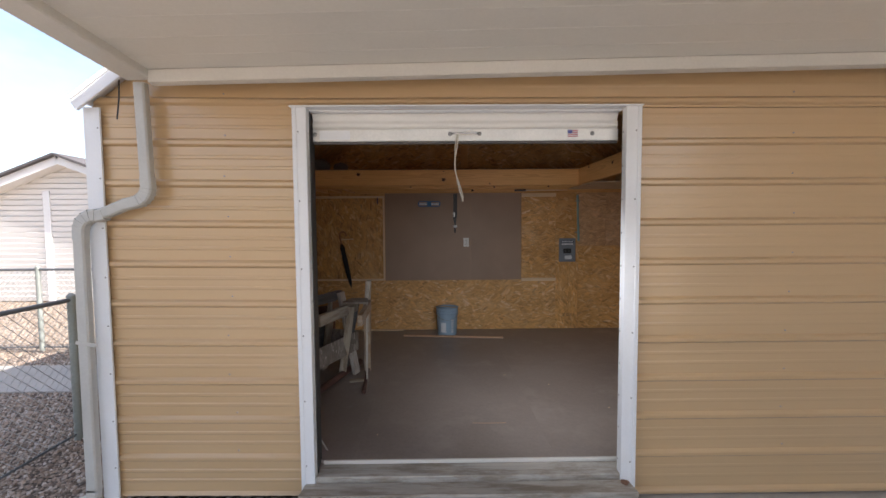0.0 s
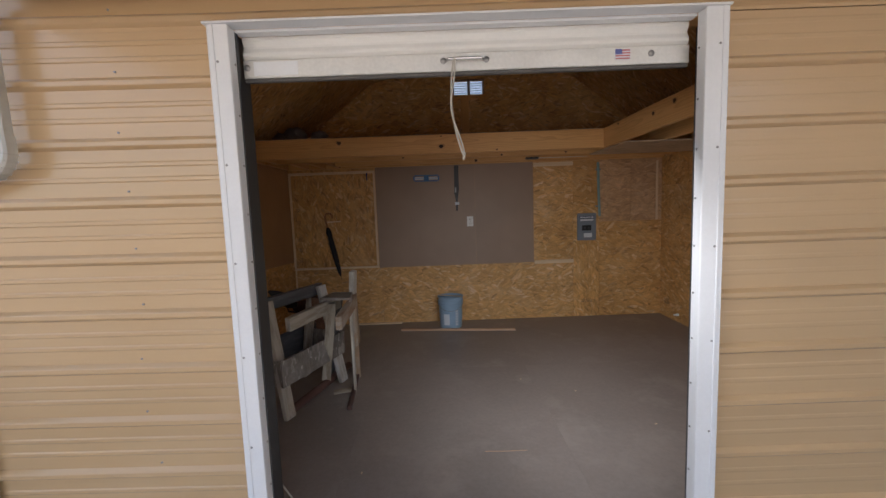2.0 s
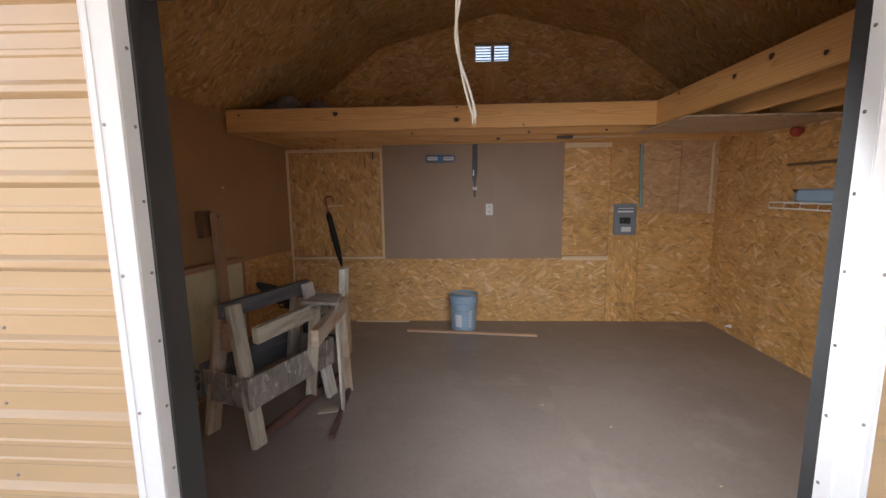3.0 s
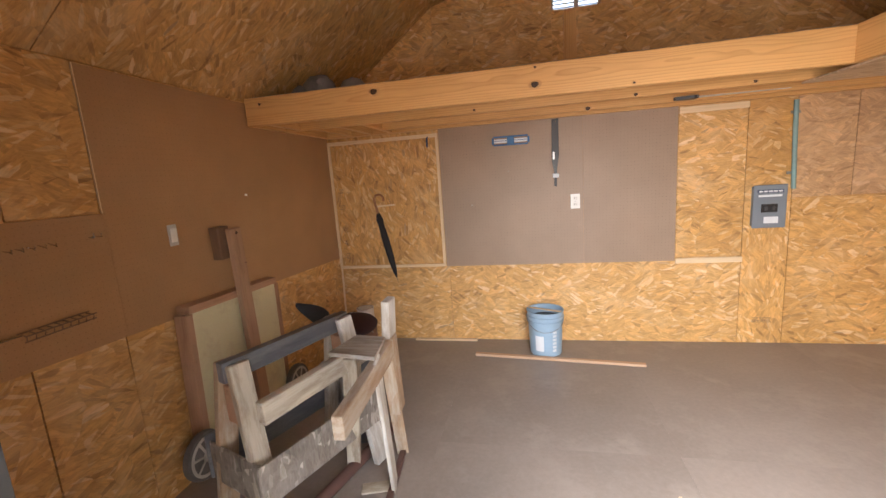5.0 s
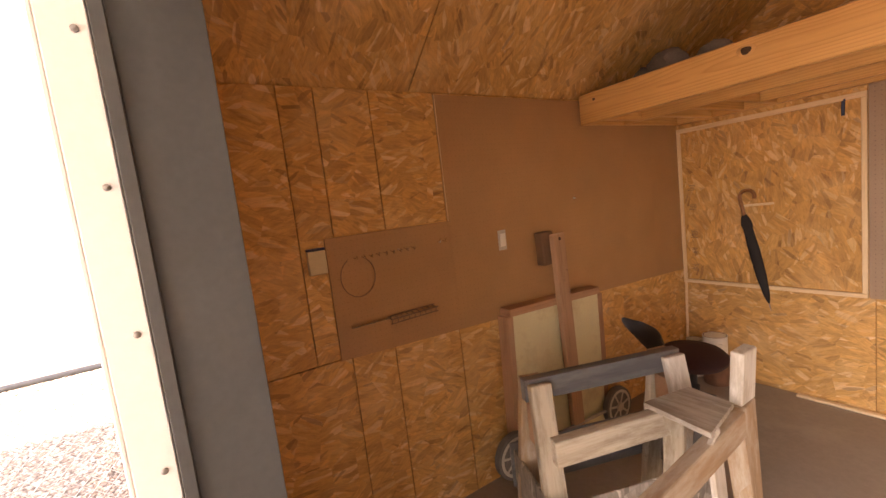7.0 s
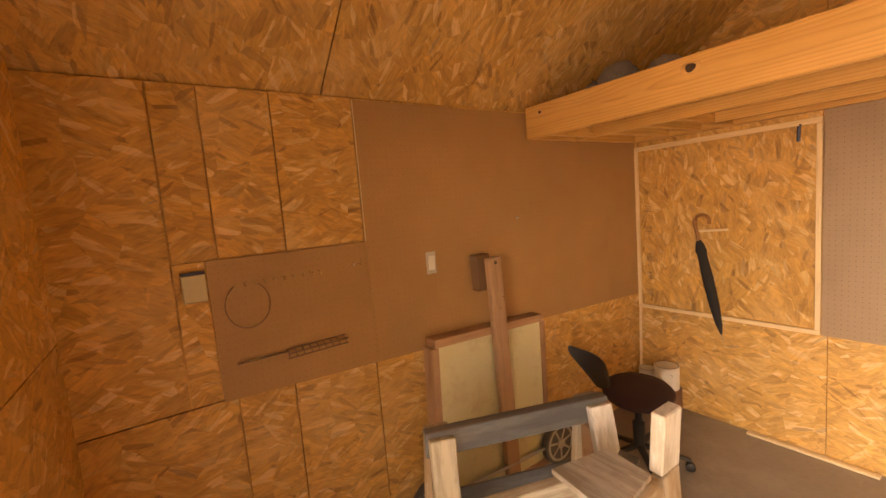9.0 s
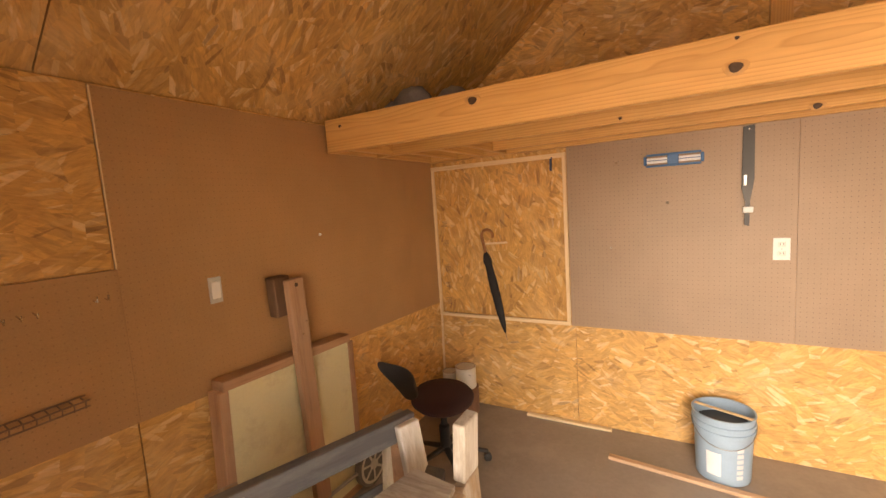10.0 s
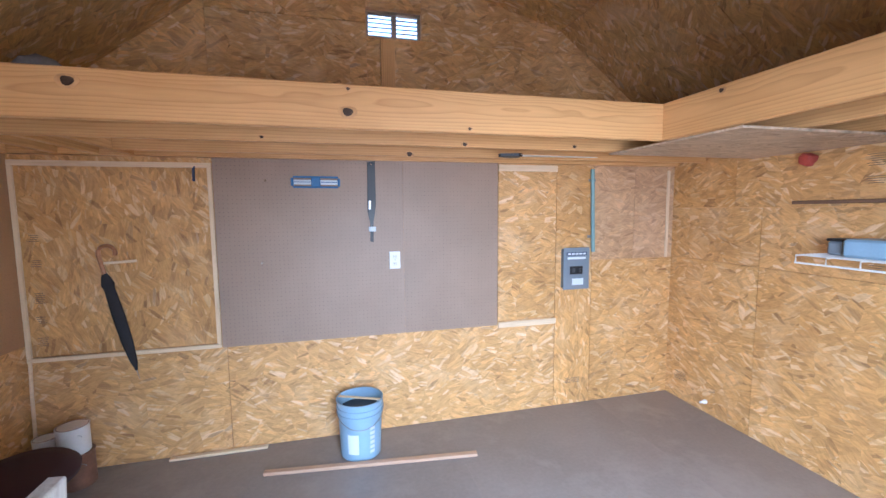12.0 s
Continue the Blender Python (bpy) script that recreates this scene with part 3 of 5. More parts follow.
def slope(name, x0, z0, x1, z1, rows, label):
    """One plane of the roof, seen from inside: strand boards with open seams, all in one mesh."""
    width = math.hypot(x1 - x0, z1 - z0)
    u = Vector((x1 - x0, 0, z1 - z0)).normalized()
    v = Vector((0, 1, 0))
    w = u.cross(v)
    if w.z > 0:
        w = -w
    m = Matrix((v, u, w)).transposed().to_4x4()
    m.translation = (x0, 0, z0)
    bm = bmesh.new()
    for k, y0 in enumerate(rows[:-1]):
        prism(bm, rect(y0 + 0.0025, 0.002, rows[k + 1] - 0.0025, width - 0.002), -0.012, 0.0)
    prism(bm, rect(YF - 0.085, -0.02, YB + 0.1, width + 0.02), -0.06, -0.014)
    return structure(name, bm, OSB_UP, label, "ceiling", m, True)


slope("ceiling_left_lower", XL, WALL_TOP, KL, KNEE, (YF, 3.35, 4.57, YB), "strand board underside of the sloping roof")
slope("ceiling_left_upper", KL, KNEE, MID, PEAK, (YF, 3.9, 5.1, YB), "strand board underside of the upper roof")
slope("ceiling_right_upper", KR, KNEE, MID, PEAK, (YF, 3.9, 5.1, YB), "strand board underside of the upper roof")
slope("ceiling_right_lower", XR, WALL_TOP, KR, KNEE, (YF, 3.35, 4.57, YB), "strand board underside of the sloping roof")

# gable window
window = thing("window_1", "small white-framed two-pane window high in the gable wall", "window", kind="structure")
wy = YB + 0.05
for a, b in (((WX0, WZ0 + 0.008), (WX1, WZ0 + 0.008)), ((WX0, WZ1 - 0.008), (WX1, WZ1 - 0.008))):
    board("window_frame", (a[0], wy, a[1]), (b[0], wy, b[1]), 0.016, 0.05, BROWN_WOOD, window, (0, 1, 0))
for x, w in ((WX0 + 0.008, 0.016), (0.5 * (WX0 + WX1) + 0.005, 0.030), (WX1 - 0.008, 0.016)):
    board("window_frame", (x, wy, WZ0 + 0.016), (x, wy, WZ1 - 0.016), w, 0.05, BROWN_WOOD, window, (0, 1, 0))
for x0, x1 in ((WX0 + 0.016, 0.352), (0.382, WX1 - 0.016)):
    bm = bmesh.new()
    span(bm, (x0, wy - 0.002, WZ0 + 0.016), (x1, wy + 0.002, WZ1 - 0.016))
    pane = part("pane", bm, GLASS, window)
    pane.visible_shadow = False
    for k in range(5):
        z = WZ0 + 0.04 + k * 0.027
        board("slat", (x0, wy + 0.014, z), (x1, wy + 0.014, z), 0.003, 0.012, WHITE_PLASTIC, window, (0, 0.5, 1), 0.0005)

# ---- loft ----
loft = thing("loft", "open pine loft shelf running round the back and side of the shed", "loft", kind="structure")
LZ0, LZ1, LY, LX = 1.829, 1.997, 4.468, 1.468
LM = (LZ0 + LZ1) / 2
front_beam = board("beam", (XL + 0.03, LY + 0.019, LM), (LX + 0.038, LY + 0.019, LM), 0.038, LZ1 - LZ0, PINE, loft, bevel=0.004)
side_beam = board("beam", (LX + 0.019, LY - 0.001, LM), (LX + 0.019, YF + 0.012, LM), 0.038, LZ1 - LZ0, PINE, loft, bevel=0.004)
joists = []
for y in (4.88, 5.28, YB - 0.031):
    joists.append(board("joist", (-1.12 if y == 5.28 else XL + 0.012, y, LM - 0.004), (XR - 0.012, y, LM - 0.004), 0.038, 0.155, PINE, loft, bevel=0.003))
for x in (1.87, 2.25, XR - 0.031):
    board("joist", (x, LY - 0.03, LM), (x, YF + 0.012, LM), 0.038, 0.155, PINE, loft, bevel=0.003)
board("joist", (LX + 0.04, LY + 0.019, LM), (XR - 0.012, LY + 0.019, LM), 0.038, 0.155, PINE, loft, bevel=0.003)
for x, y0, y1 in ((-1.725, LY + 0.04, 5.5), (-1.50, 4.90, 5.505), (-1.31, 4.90, 5.505), (-1.14, 4.90, 5.505), (-1.60, LY + 0.04, 4.86)):
    board("blocking", (x, y0, LZ0 + 0.045), (x, y1, LZ0 + 0.045), 0.038, 0.08, PINE, loft, bevel=0.003)
bm = bmesh.new()
span(bm, (XL + 0.02, LY + 0.05, LZ1 + 0.001), (XR - 0.02, YB - 0.012, LZ1 + 0.013))
part("deck", bm, OSB_GREY, loft)
bm = bmesh.new()
span(bm, (LX + 0.05, YF + 0.014, LZ1 - 0.001), (XR - 0.02, LY + 0.045, LZ1 + 0.011))
part("deck", bm, OSB_GREY, loft)
bm = bmesh.new()
span(bm, (LX + 0.03, 4.085, LZ0 - 0.012), (XR - 0.03, 4.90, LZ0 - 0.002))
part("soffit_sheet", bm, OSB_DUSTY, loft, "dusty grey sheet under the loft joists")


def knot(beam, x, z, r, y=-0.0195):
    """A dark knot, set a hair into a beam's face."""
    bm = bmesh.new()
    lathe(bm, [(r * 1.45, -0.001), (r * 1.35, 0.0012)], 18, pose(x, y, z, 90) @ Matrix.Diagonal((1.5, 1, 1, 1)), 0.08)
    ring = part("knot_ring", bm, KNOT_RIM, beam, "", None, True)
    bm = bmesh.new()
    lathe(bm, [(r, -0.001), (r * 0.9, 0.0022), (r * 0.4, 0.0028)], 14, pose(x, y, z, 90) @ Matrix.Diagonal((1.25, 1, 1, 1)), 0.12)
    return part("knot", bm, KNOT, beam, "", None, True)


bx = (XL + 0.03 + LX + 0.038) / 2
for x, z, r in ((-0.878, 1.950, 0.017), (0.027, 1.891, 0.017), (-1.62, 1.955, 0.008), (0.03, 1.978, 0.006), (0.52, 1.846, 0.006)):
    knot(front_beam, x - bx, z - LM, r)
for k, x, z, r in ((0, 0.62, 1.845, 0.010), (0, -0.35, 1.85, 0.007), (1, 0.40, 1.842, 0.014), (1, 1.05, 1.845, 0.012), (0, 1.25, 1.85, 0.009)):
    knot(joists[k], x - ((-1.12 if k == 1 else XL + 0.012) + XR - 0.012) / 2, z - LM + 0.004, r)
by = (LY - 0.001 + YF + 0.012) / 2
for y, z, r in ((3.343, 1.955, 0.015), (3.60, 1.935, 0.013), (4.16, 1.975, 0.009), (3.05, 1.88, 0.011)):
    knot(side_beam, by - y, z - LM, r)


# ---- outside: ground, siding, porch, door ----
GZ = -0.17
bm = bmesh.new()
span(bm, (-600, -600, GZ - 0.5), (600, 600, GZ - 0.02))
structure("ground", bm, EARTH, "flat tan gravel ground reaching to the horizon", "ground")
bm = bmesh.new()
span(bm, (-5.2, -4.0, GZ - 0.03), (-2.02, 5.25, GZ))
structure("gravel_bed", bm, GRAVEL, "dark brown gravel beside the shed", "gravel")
bm = bmesh.new()
span(bm, (-2.0, -4.0, GZ - 0.05), (7.0, 2.36, GZ + 0.002), 0.004)
structure("pavement", bm, CONCRETE, "grey concrete slab under the porch", "pavement")
bm = bmesh.new()
span(bm, (-9.0, 3.95, GZ - 0.03), (-2.05, 4.72, GZ + 0.012), 0.004)
structure("pavement_path", bm, CONCRETE, "pale concrete path crossing the gravel", "path")


def stones(name, x0, x1, y0, y1, count, rmin, rmax, material, label):
    """Loose gravel: many small uneven stones in one mesh."""
    rng = random.Random(5)
    verts, faces = [], []
    for _ in range(count):
        x, y, r = rng.uniform(x0, x1), rng.uniform(y0, y1), rng.uniform(rmin, rmax)
        if 3.93 < y < 4.74:
            continue
        a, k = rng.uniform(0, 6.3), len(verts)
        for i in range(5):
            t = a + i * 1.2566
            verts.append((x + r * rng.uniform(0.7, 1.2) * math.cos(t), y + r * rng.uniform(0.7, 1.2) * math.sin(t), GZ - 0.002))
        for i in range(5):
            t = a + 0.4 + i * 1.2566
            verts.append((x + r * 0.6 * math.cos(t), y + r * 0.6 * math.sin(t), GZ + r * rng.uniform(0.5, 0.9)))
        for i in range(5):
            j = (i + 1) % 5
            faces += [(k + i, k + j, k + 5 + i), (k + j, k + 5 + j, k + 5 + i)]
        faces.append(tuple(k + 5 + i for i in range(5)))
    me = bpy.data.meshes.new(name)
    me.from_pydata(verts, [], faces)
    me.materials.append(material)
    return tagged(new(name, me), label, "gravel", kind="stuff")


def stone_tones():
    n = Nodes("mixed brown stones")
    geo = n.add("NewGeometry")
    c = n.ramp(geo.outputs["Random Per Island"], [(0.0, (0.10, 0.08, 0.07)), (0.4, (0.27, 0.20, 0.155)), (0.75, (0.40, 0.32, 0.26)), (1.0, (0.55, 0.50, 0.46))])
    return n.finish(c, 0.85)


STONES = stone_tones()
stones("gravel_stones", -5.0, -2.05, 1.6, 5.2, 22000, 0.006, 0.016, STONES, "loose brown and grey gravel stones on the ground")

RIB = 0.2225
RIB0 = 0.080


def siding_profile(z0, z1, low):
    """Heights and depths of ribbed steel: one tall rib each nine inches, two low ones between."""
    pts = [(z0, 0.0)]
    k = math.floor((z0 - RIB0) / RIB) - 1
    while RIB0 + k * RIB < z1 + 0.1:
        c = RIB0 + k * RIB
        for dz, d in ((-0.024, 0.0), (-0.015, 0.014), (-0.010, 0.018), (0.006, 0.018), (0.011, 0.014), (0.022, 0.0),
                      (0.075, 0.0), (0.080, low), (0.092, low), (0.097, 0.0),
                      (0.132, 0.0), (0.137, low), (0.149, low), (0.154, 0.0)):
            if z0 < c + dz < z1:
                pts.append((c + dz, d))
        k += 1
    return pts + [(z1, 0.0)]


def eave(x0, z):
    """Where the siding ends under the slope of the roof."""
    return max(x0, -1.93 + (z - 2.04) / 0.73)


def siding(name, x0, x1, z0, z1, parent, y=2.345, tilt=0.0, low=0.0005):
    prof = siding_profile(z0, z1, low)
    verts, faces = [], []
    for x in (x0, x1):
        verts += [(eave(x, z), y - d, z + tilt * (x - x1)) for z, d in prof]
    n = len(prof)
    for i in range(n - 1):
        faces.append((i, n + i, n + i + 1, i + 1))
    back = len(verts)
    verts += [(x0, y + 0.014, z0), (eave(x0, z1), y + 0.014, z1), (x1, y + 0.014, z1), (x1, y + 0.014, z0)]
    faces += [(back, back + 1, back + 2, back + 3), (0, back, back + 3, n), (n - 1, 2 * n - 1, back + 2, back + 1)]
    faces += [tuple([back] + list(range(n)) + [back + 1]), tuple([back + 3, back + 2] + list(range(2 * n - 1, n - 1, -1)))]
    bm = bmesh.new()
    vs = [bm.verts.new(v) for v in verts]
    for f in faces:
        try:
            bm.faces.new([vs[i] for i in f])
        except ValueError:
            pass
    return part(name, bm, SIDING, parent)


cladding = thing("siding", "tan ribbed steel siding on the shed front", "siding", kind="structure")
siding("steel_panel", -1.915, DX0 - 0.078, GZ + 0.03, 2.042, cladding, tilt=-0.012, low=0.0038)
siding("steel_panel", DX1 + 0.086, 2.80, GZ + 0.0025, 2.042, cladding, low=0.0010)
siding("steel_panel", -1.915, DX0 - 0.078, 2.0425, 2.42, cladding, tilt=-0.012)
siding("steel_panel", DX0 - 0.078, 2.80, 2.046, 2.42, cladding)
rng = random.Random(2)
for side, xs in (("l", (-1.20,)), ("r", (1.95,))):
    for x in xs:
        for k in range(0, 10):
            bm = bmesh.new()
            z = RIB0 + k * RIB + 0.045
            lathe(bm, [(0.0045, 0.0), (0.0045, 0.003), (0.002, 0.004)], 8, pose(x + rng.uniform(-0.02, 0.02), 2.345, z, 90))
            part("screw", bm, SCREW, cladding, "", None, True)

# the roof's front edge and corner trim
trim = thing("trim_corner", "white steel corner trim on the shed", "trim", kind="structure")
bm = bmesh.new()
span(bm, (-1.935, 2.312, GZ + 0.01), (-1.848, 2.324, 2.05), 0.001)
span(bm, (-1.935, 2.324, GZ + 0.01), (-1.925, 2.42, 2.05), 0.001)
part("corner_flange", bm, WHITE_STEEL, trim)
for k in range(8):
    bm = bmesh.new()
    lathe(bm, [(0.004, 0.0), (0.004, 0.003), (0.002, 0.004)], 8, pose(-1.860, 2.312, 0.05 + k * 0.27, 90))
    part("screw", bm, SCREW, trim, "", None, True)
verge = thing("trim_verge", "white steel verge along the shed roof", "trim", kind="structure")
for (x0, z0), (x1, z1) in (((-1.945, 2.045), (KL, KNEE + 0.17)), ((KL, KNEE + 0.16), (MID, PEAK + 0.16)), ((MID, PEAK + 0.16), (KR, KNEE + 0.16)), ((KR, KNEE + 0.16), (2.83, 1.995))):
    board("verge_board", (x0, 2.27, z0), (x1, 2.27, z1), 0.02, 0.058, WHITE_STEEL, verge)
roof = thing("roof", "white steel roof of the shed", "roof", kind="structure")
for (x0, z0), (x1, z1) in (((-1.96, 2.085), (KL, KNEE + 0.215)), ((KL, KNEE + 0.21), (MID, PEAK + 0.21)), ((MID, PEAK + 0.21), (KR, KNEE + 0.21)), ((KR, KNEE + 0.21), (2.83, 2.05))):
    board("roof_sheet", (x0, 3.98, z0), (x1, 3.98, z1), 3.45, 0.025, WHITE_STEEL, roof)
bm = bmesh.new()
span(bm, (-1.87, 2.36, GZ), (-1.86, 5.68, 2.0))
part("side_cladding", bm, SIDING, cladding)
bm = bmesh.new()
span(bm, (2.68, 2.36, GZ), (2.69, 5.68, 2.0))
part("side_cladding", bm, SIDING, cladding)

# porch ceiling, ledger and gutter beam
porch = thing("porch_roof", "off-white aluminium porch roof over the shed front", "porch", kind="structure")
TILT_PORCH = 0.0205
pm = pose(-1.5, 2.21, 2.192, -4.5, -math.degrees(TILT_PORCH), 0)
for k in range(18):
    bm = bmesh.new()
    y1 = -k * 0.155
    span(bm, (-0.05, y1 - 0.1546, 0.012), (6.09, y1 - 0.0004, 0.030), 0.0015)
    part("ceiling_plank", bm, PORCH, porch, "", pm)
bm = bmesh.new()
span(bm, (-0.08, -2.8, 0.034), (6.09, 0.12, 0.09))
part("roof_deck", bm, DIRTY_WHITE, porch, "", pm)
bm = bmesh.new()
span(bm, (0.002, -0.022, -0.056), (6.09, 0.0, 0.010), 0.004)
span(bm, (0.002, 0.0, -0.056), (6.09, 0.03, -0.050), 0.001)
part("ledger", bm, DIRTY_WHITE, porch, "", pm)
bm = bmesh.new()
span(bm, (-0.13, -2.8, -0.030), (0.0, 0.02, 0.10), 0.006)
span(bm, (-0.145, -2.8, 0.07), (-0.13, 0.02, 0.11), 0.003)
part("gutter_beam", bm, DIRTY_WHITE, porch, "", pm)

# unseen wall, added to cut the light reaching the porch from the right
bm = bmesh.new()
span(bm, (4.60, -3.0, GZ), (4.80, 2.34, 2.80))
structure("wall_house", bm, BLOCKING_WALL, "plain beige unseen wall closing the porch, added to block light", "wall")
for x in (-1.44,):
    bm = bmesh.new()
    span(bm, (x - 0.045, -0.545, GZ + 0.002), (x + 0.045, -0.455, 2.435 + (x + 1.5) * TILT_PORCH), 0.006)
    part("post", bm, DIRTY_WHITE, porch)

# door trim, track and rolled door
door = thing("door_1", "white steel roll-up door, rolled nearly fully up", "roll-up door", kind="structure")
for sgn, x in ((1, DX0), (-1, DX1)):
    outer = x - sgn * (0.072 if sgn > 0 else 0.080)
    bm = bmesh.new()
    lo, hi = sorted((x, outer))
    span(bm, (lo, 2.290, -0.09), (hi, 2.296, DZ + 0.002), 0.0015)
    a, b = sorted((outer, outer - sgn * 0.004))
    span(bm, (a, 2.290, -0.09), (b, 2.345, DZ + 0.002), 0.001)
    a, b = sorted((outer + sgn * 0.014, outer + sgn * 0.020))
    span(bm, (a, 2.286, -0.09), (b, 2.290, DZ + 0.002), 0.0005)
    a, b = sorted((x, x - sgn * 0.006))
    span(bm, (a, 2.296, -0.085), (b, 2.344, DZ), 0.0015)
    jamb = part("jamb_trim", bm, WHITE_STEEL, door, "white painted steel jamb trim")
    for k in range(11):
        bm = bmesh.new()
        lathe(bm, [(0.0045, 0.0), (0.0045, 0.002), (0.002, 0.0032)], 8, pose(x, 2.330, 0.06 + k * 0.185, 0, 90 * sgn))
        part("screw", bm, SCREW, jamb, "", None, True)
    for k in range(6):
        bm = bmesh.new()
        lathe(bm, [(0.0045, 0.0), (0.0045, 0.002), (0.002, 0.0032)], 8, pose(outer + sgn * 0.028, 2.290, 0.06 + k * 0.37, 90))
        part("screw", bm, SCREW, jamb, "", None, True)
    # track strips hide the lit pine wall ends, the reveal's shade in their colour
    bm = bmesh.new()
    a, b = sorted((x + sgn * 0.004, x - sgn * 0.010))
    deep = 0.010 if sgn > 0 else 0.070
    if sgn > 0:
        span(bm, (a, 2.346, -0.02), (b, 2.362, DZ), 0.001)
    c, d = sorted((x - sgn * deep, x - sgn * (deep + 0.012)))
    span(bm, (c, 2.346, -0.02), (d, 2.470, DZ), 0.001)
    part("track", bm, TRACK, door, "steel door track, dark with the reveal's shade, hiding the wall end")
bm = bmesh.new()
span(bm, (DX0 - 0.088, 2.280, DZ + 0.002), (DX1 + 0.088, 2.345, DZ + 0.010), 0.001)
span(bm, (DX0, 2.345, DZ - 0.008), (DX1, 2.388, DZ + 0.002), 0.001)
part("head_trim", bm, WHITE_STEEL, door)
bm = bmesh.new()
zs = []
for k in range(5):
    z = 1.943 + k * 0.056
    for dz, d in ((0.0, 0.010), (0.018, 0.0), (0.030, 0.0), (0.048, 0.010)):
        zs.append((z + dz, d))
verts = [[bm.verts.new((x, 2.392 + d, z)) for z, d in zs] for x in (DX0 + 0.004, DX1 - 0.004)]
for i in range(len(zs) - 1):
    bm.faces.new((verts[0][i], verts[1][i], verts[1][i + 1], verts[0][i + 1]))
curtain = part("curtain", bm, CURTAIN, door, "ribbed white steel door curtain")
solid = curtain.modifiers.new("thickness", "SOLIDIFY")
solid.thickness = 0.003
solid.offset = 1
bm = bmesh.new()
span(bm, (DX0 + 0.006, 2.384, 1.880), (DX1 - 0.006, 2.390, 1.942), 0.001)
span(bm, (DX0 + 0.006, 2.384, 1.876), (DX1 - 0.006, 2.415, 1.880), 0.001)
bar = part("bottom_bar", bm, GALV, door, "bare aluminium bottom bar")
bm = bmesh.new()
span(bm, (DX0 + 0.006, 2.388, 1.862), (DX1 - 0.006, 2.408, 1.876), 0.003)
part("rubber_seal", bm, TYRE, door)
bm = bmesh.new()
tube(bm, [(0.055, 2.384, 1.915), (0.060, 2.360, 1.915), (0.185, 2.360, 1.915), (0.190, 2.384, 1.915)], 0.006, 8)
part("lift_handle", bm, CHROME, bar, "", None, True)
for x in (0.040, 0.205, -0.715, 0.84):
    bm = bmesh.new()
    lathe(bm, [(0.012, 0.0), (0.012, 0.003), (0.005, 0.007)], 12, pose(x, 2.384, 1.915, 90))
    part("bolt", bm, SCREW, bar, "", None, True)
bm = bmesh.new()
span(bm, (0.700, 2.382, 1.895), (0.760, 2.384, 1.935))
decal = part("sticker", bm, LABEL, bar, "small faded striped sticker")
for k in range(4):
    bm = bmesh.new()
    span(bm, (0.702, 2.3812, 1.897 + k * 0.010), (0.758, 2.382, 1.902 + k * 0.010))
    part("stripe", bm, FLAG_RED, decal)
bm = bmesh.new()
span(bm, (0.701, 2.3806, 1.915), (0.727, 2.3814, 1.934))
part("canton", bm, FLAG_BLUE, decal)
bm = bmesh.new()
span(bm, (-0.69, 2.3825, 1.885), (-0.52, 2.384, 1.936))
part("tape_patch", bm, WHITE_STEEL, bar)

pull = thing("pull_rope", "white cotton pull rope knotted to the door handle", "rope")
for s in (0, 1):
    bm = bmesh.new()
    path = []
    for k in range(22):
        f = k / 21
        x = 0.082 - 0.075 * f + 0.10 * f * f + (0.007 * math.sin(f * 9.0) if s else -0.003)
        path.append((x, 2.352 - 0.006 * s, 1.912 - 0.36 * f))
    tube(bm, path, 0.0032, 7)
    part("strand", bm, ROPE, pull, "", None, True)
bm = bmesh.new()
lathe(bm, [(0.003, 0.0), (0.006, 0.006), (0.007, 0.014), (0.004, 0.022)], 10, pose(0.106, 2.350, 1.546), 0.1)
part("knot", bm, ROPE, pull, "", None, True)
bm = bmesh.new()
tube(bm, [(0.105, 2.352, 1.550), (0.103, 2.35, 1.542), (0.102, 2.35, 1.534)], [0.003, 0.0025, 0.0015], 6)
tube(bm, [(0.107, 2.35, 1.550), (0.109, 2.348, 1.542), (0.109, 2.348, 1.534)], [0.003, 0.0025, 0.0015], 6)
part("frayed_end", bm, ROPE, pull, "", None, True)

# threshold and ramp
threshold = thing("threshold", "worn timber and steel door threshold", "threshold", kind="structure")
bm = bmesh.new()
span(bm, (DX0 + 0.012, 2.428, -0.016), (DX1 + 0.064, 2.444, 0.006), 0.002)
part("steel_strip", bm, DIRTY_WHITE, threshold)
bm = bmesh.new()
span(bm, (DX0 + 0.002, 2.300, -0.060), (DX1 + 0.064, 2.427, -0.014), 0.004)
part("sill_board", bm, DECK, threshold)
ramp = thing("ramp", "weathered grey wooden plank ramp up to the doorway", "ramp")
drop = 0.10
for k in range(7):
    y1 = 2.296 - k * 0.142
    z1 = -0.045 - drop * k / 7
    a, b = (DX0 - 0.055, y1 - 0.069, z1 - 0.012), (DX1 + 0.045, y1 - 0.069, z1 - 0.012)
    board("plank", a, b, 0.138, 0.036, DECK, ramp, (0, 0.1, 1), 0.005)
for x in (DX0 + 0.02, 0.13, DX1 - 0.02):
    bm = bmesh.new()
    prism(bm, [(2.28, -0.085), (2.28, GZ + 0.002), (1.33, GZ + 0.002)], -0.02, 0.02)
    part("stringer", bm, BROWN_WOOD, ramp, "", Matrix(((0, 0, 1, x), (1, 0, 0, 0), (0, 1, 0, 0), (0, 0, 0, 1))))
bm = bmesh.new()
lathe(bm, [(0.018, 0.0), (0.022, 0.01), (0.012, 0.016)], 12, pose(1.0, 2.25, -0.040), 0.15)
tagged(part("rusty_knob", bm, RUST, None, "", None, True), "small rusty brown knob lying on the ramp", "knob")

# downspout
spout = thing("downspout", "grey-white aluminium downspout with corrugated elbows", "downspout")


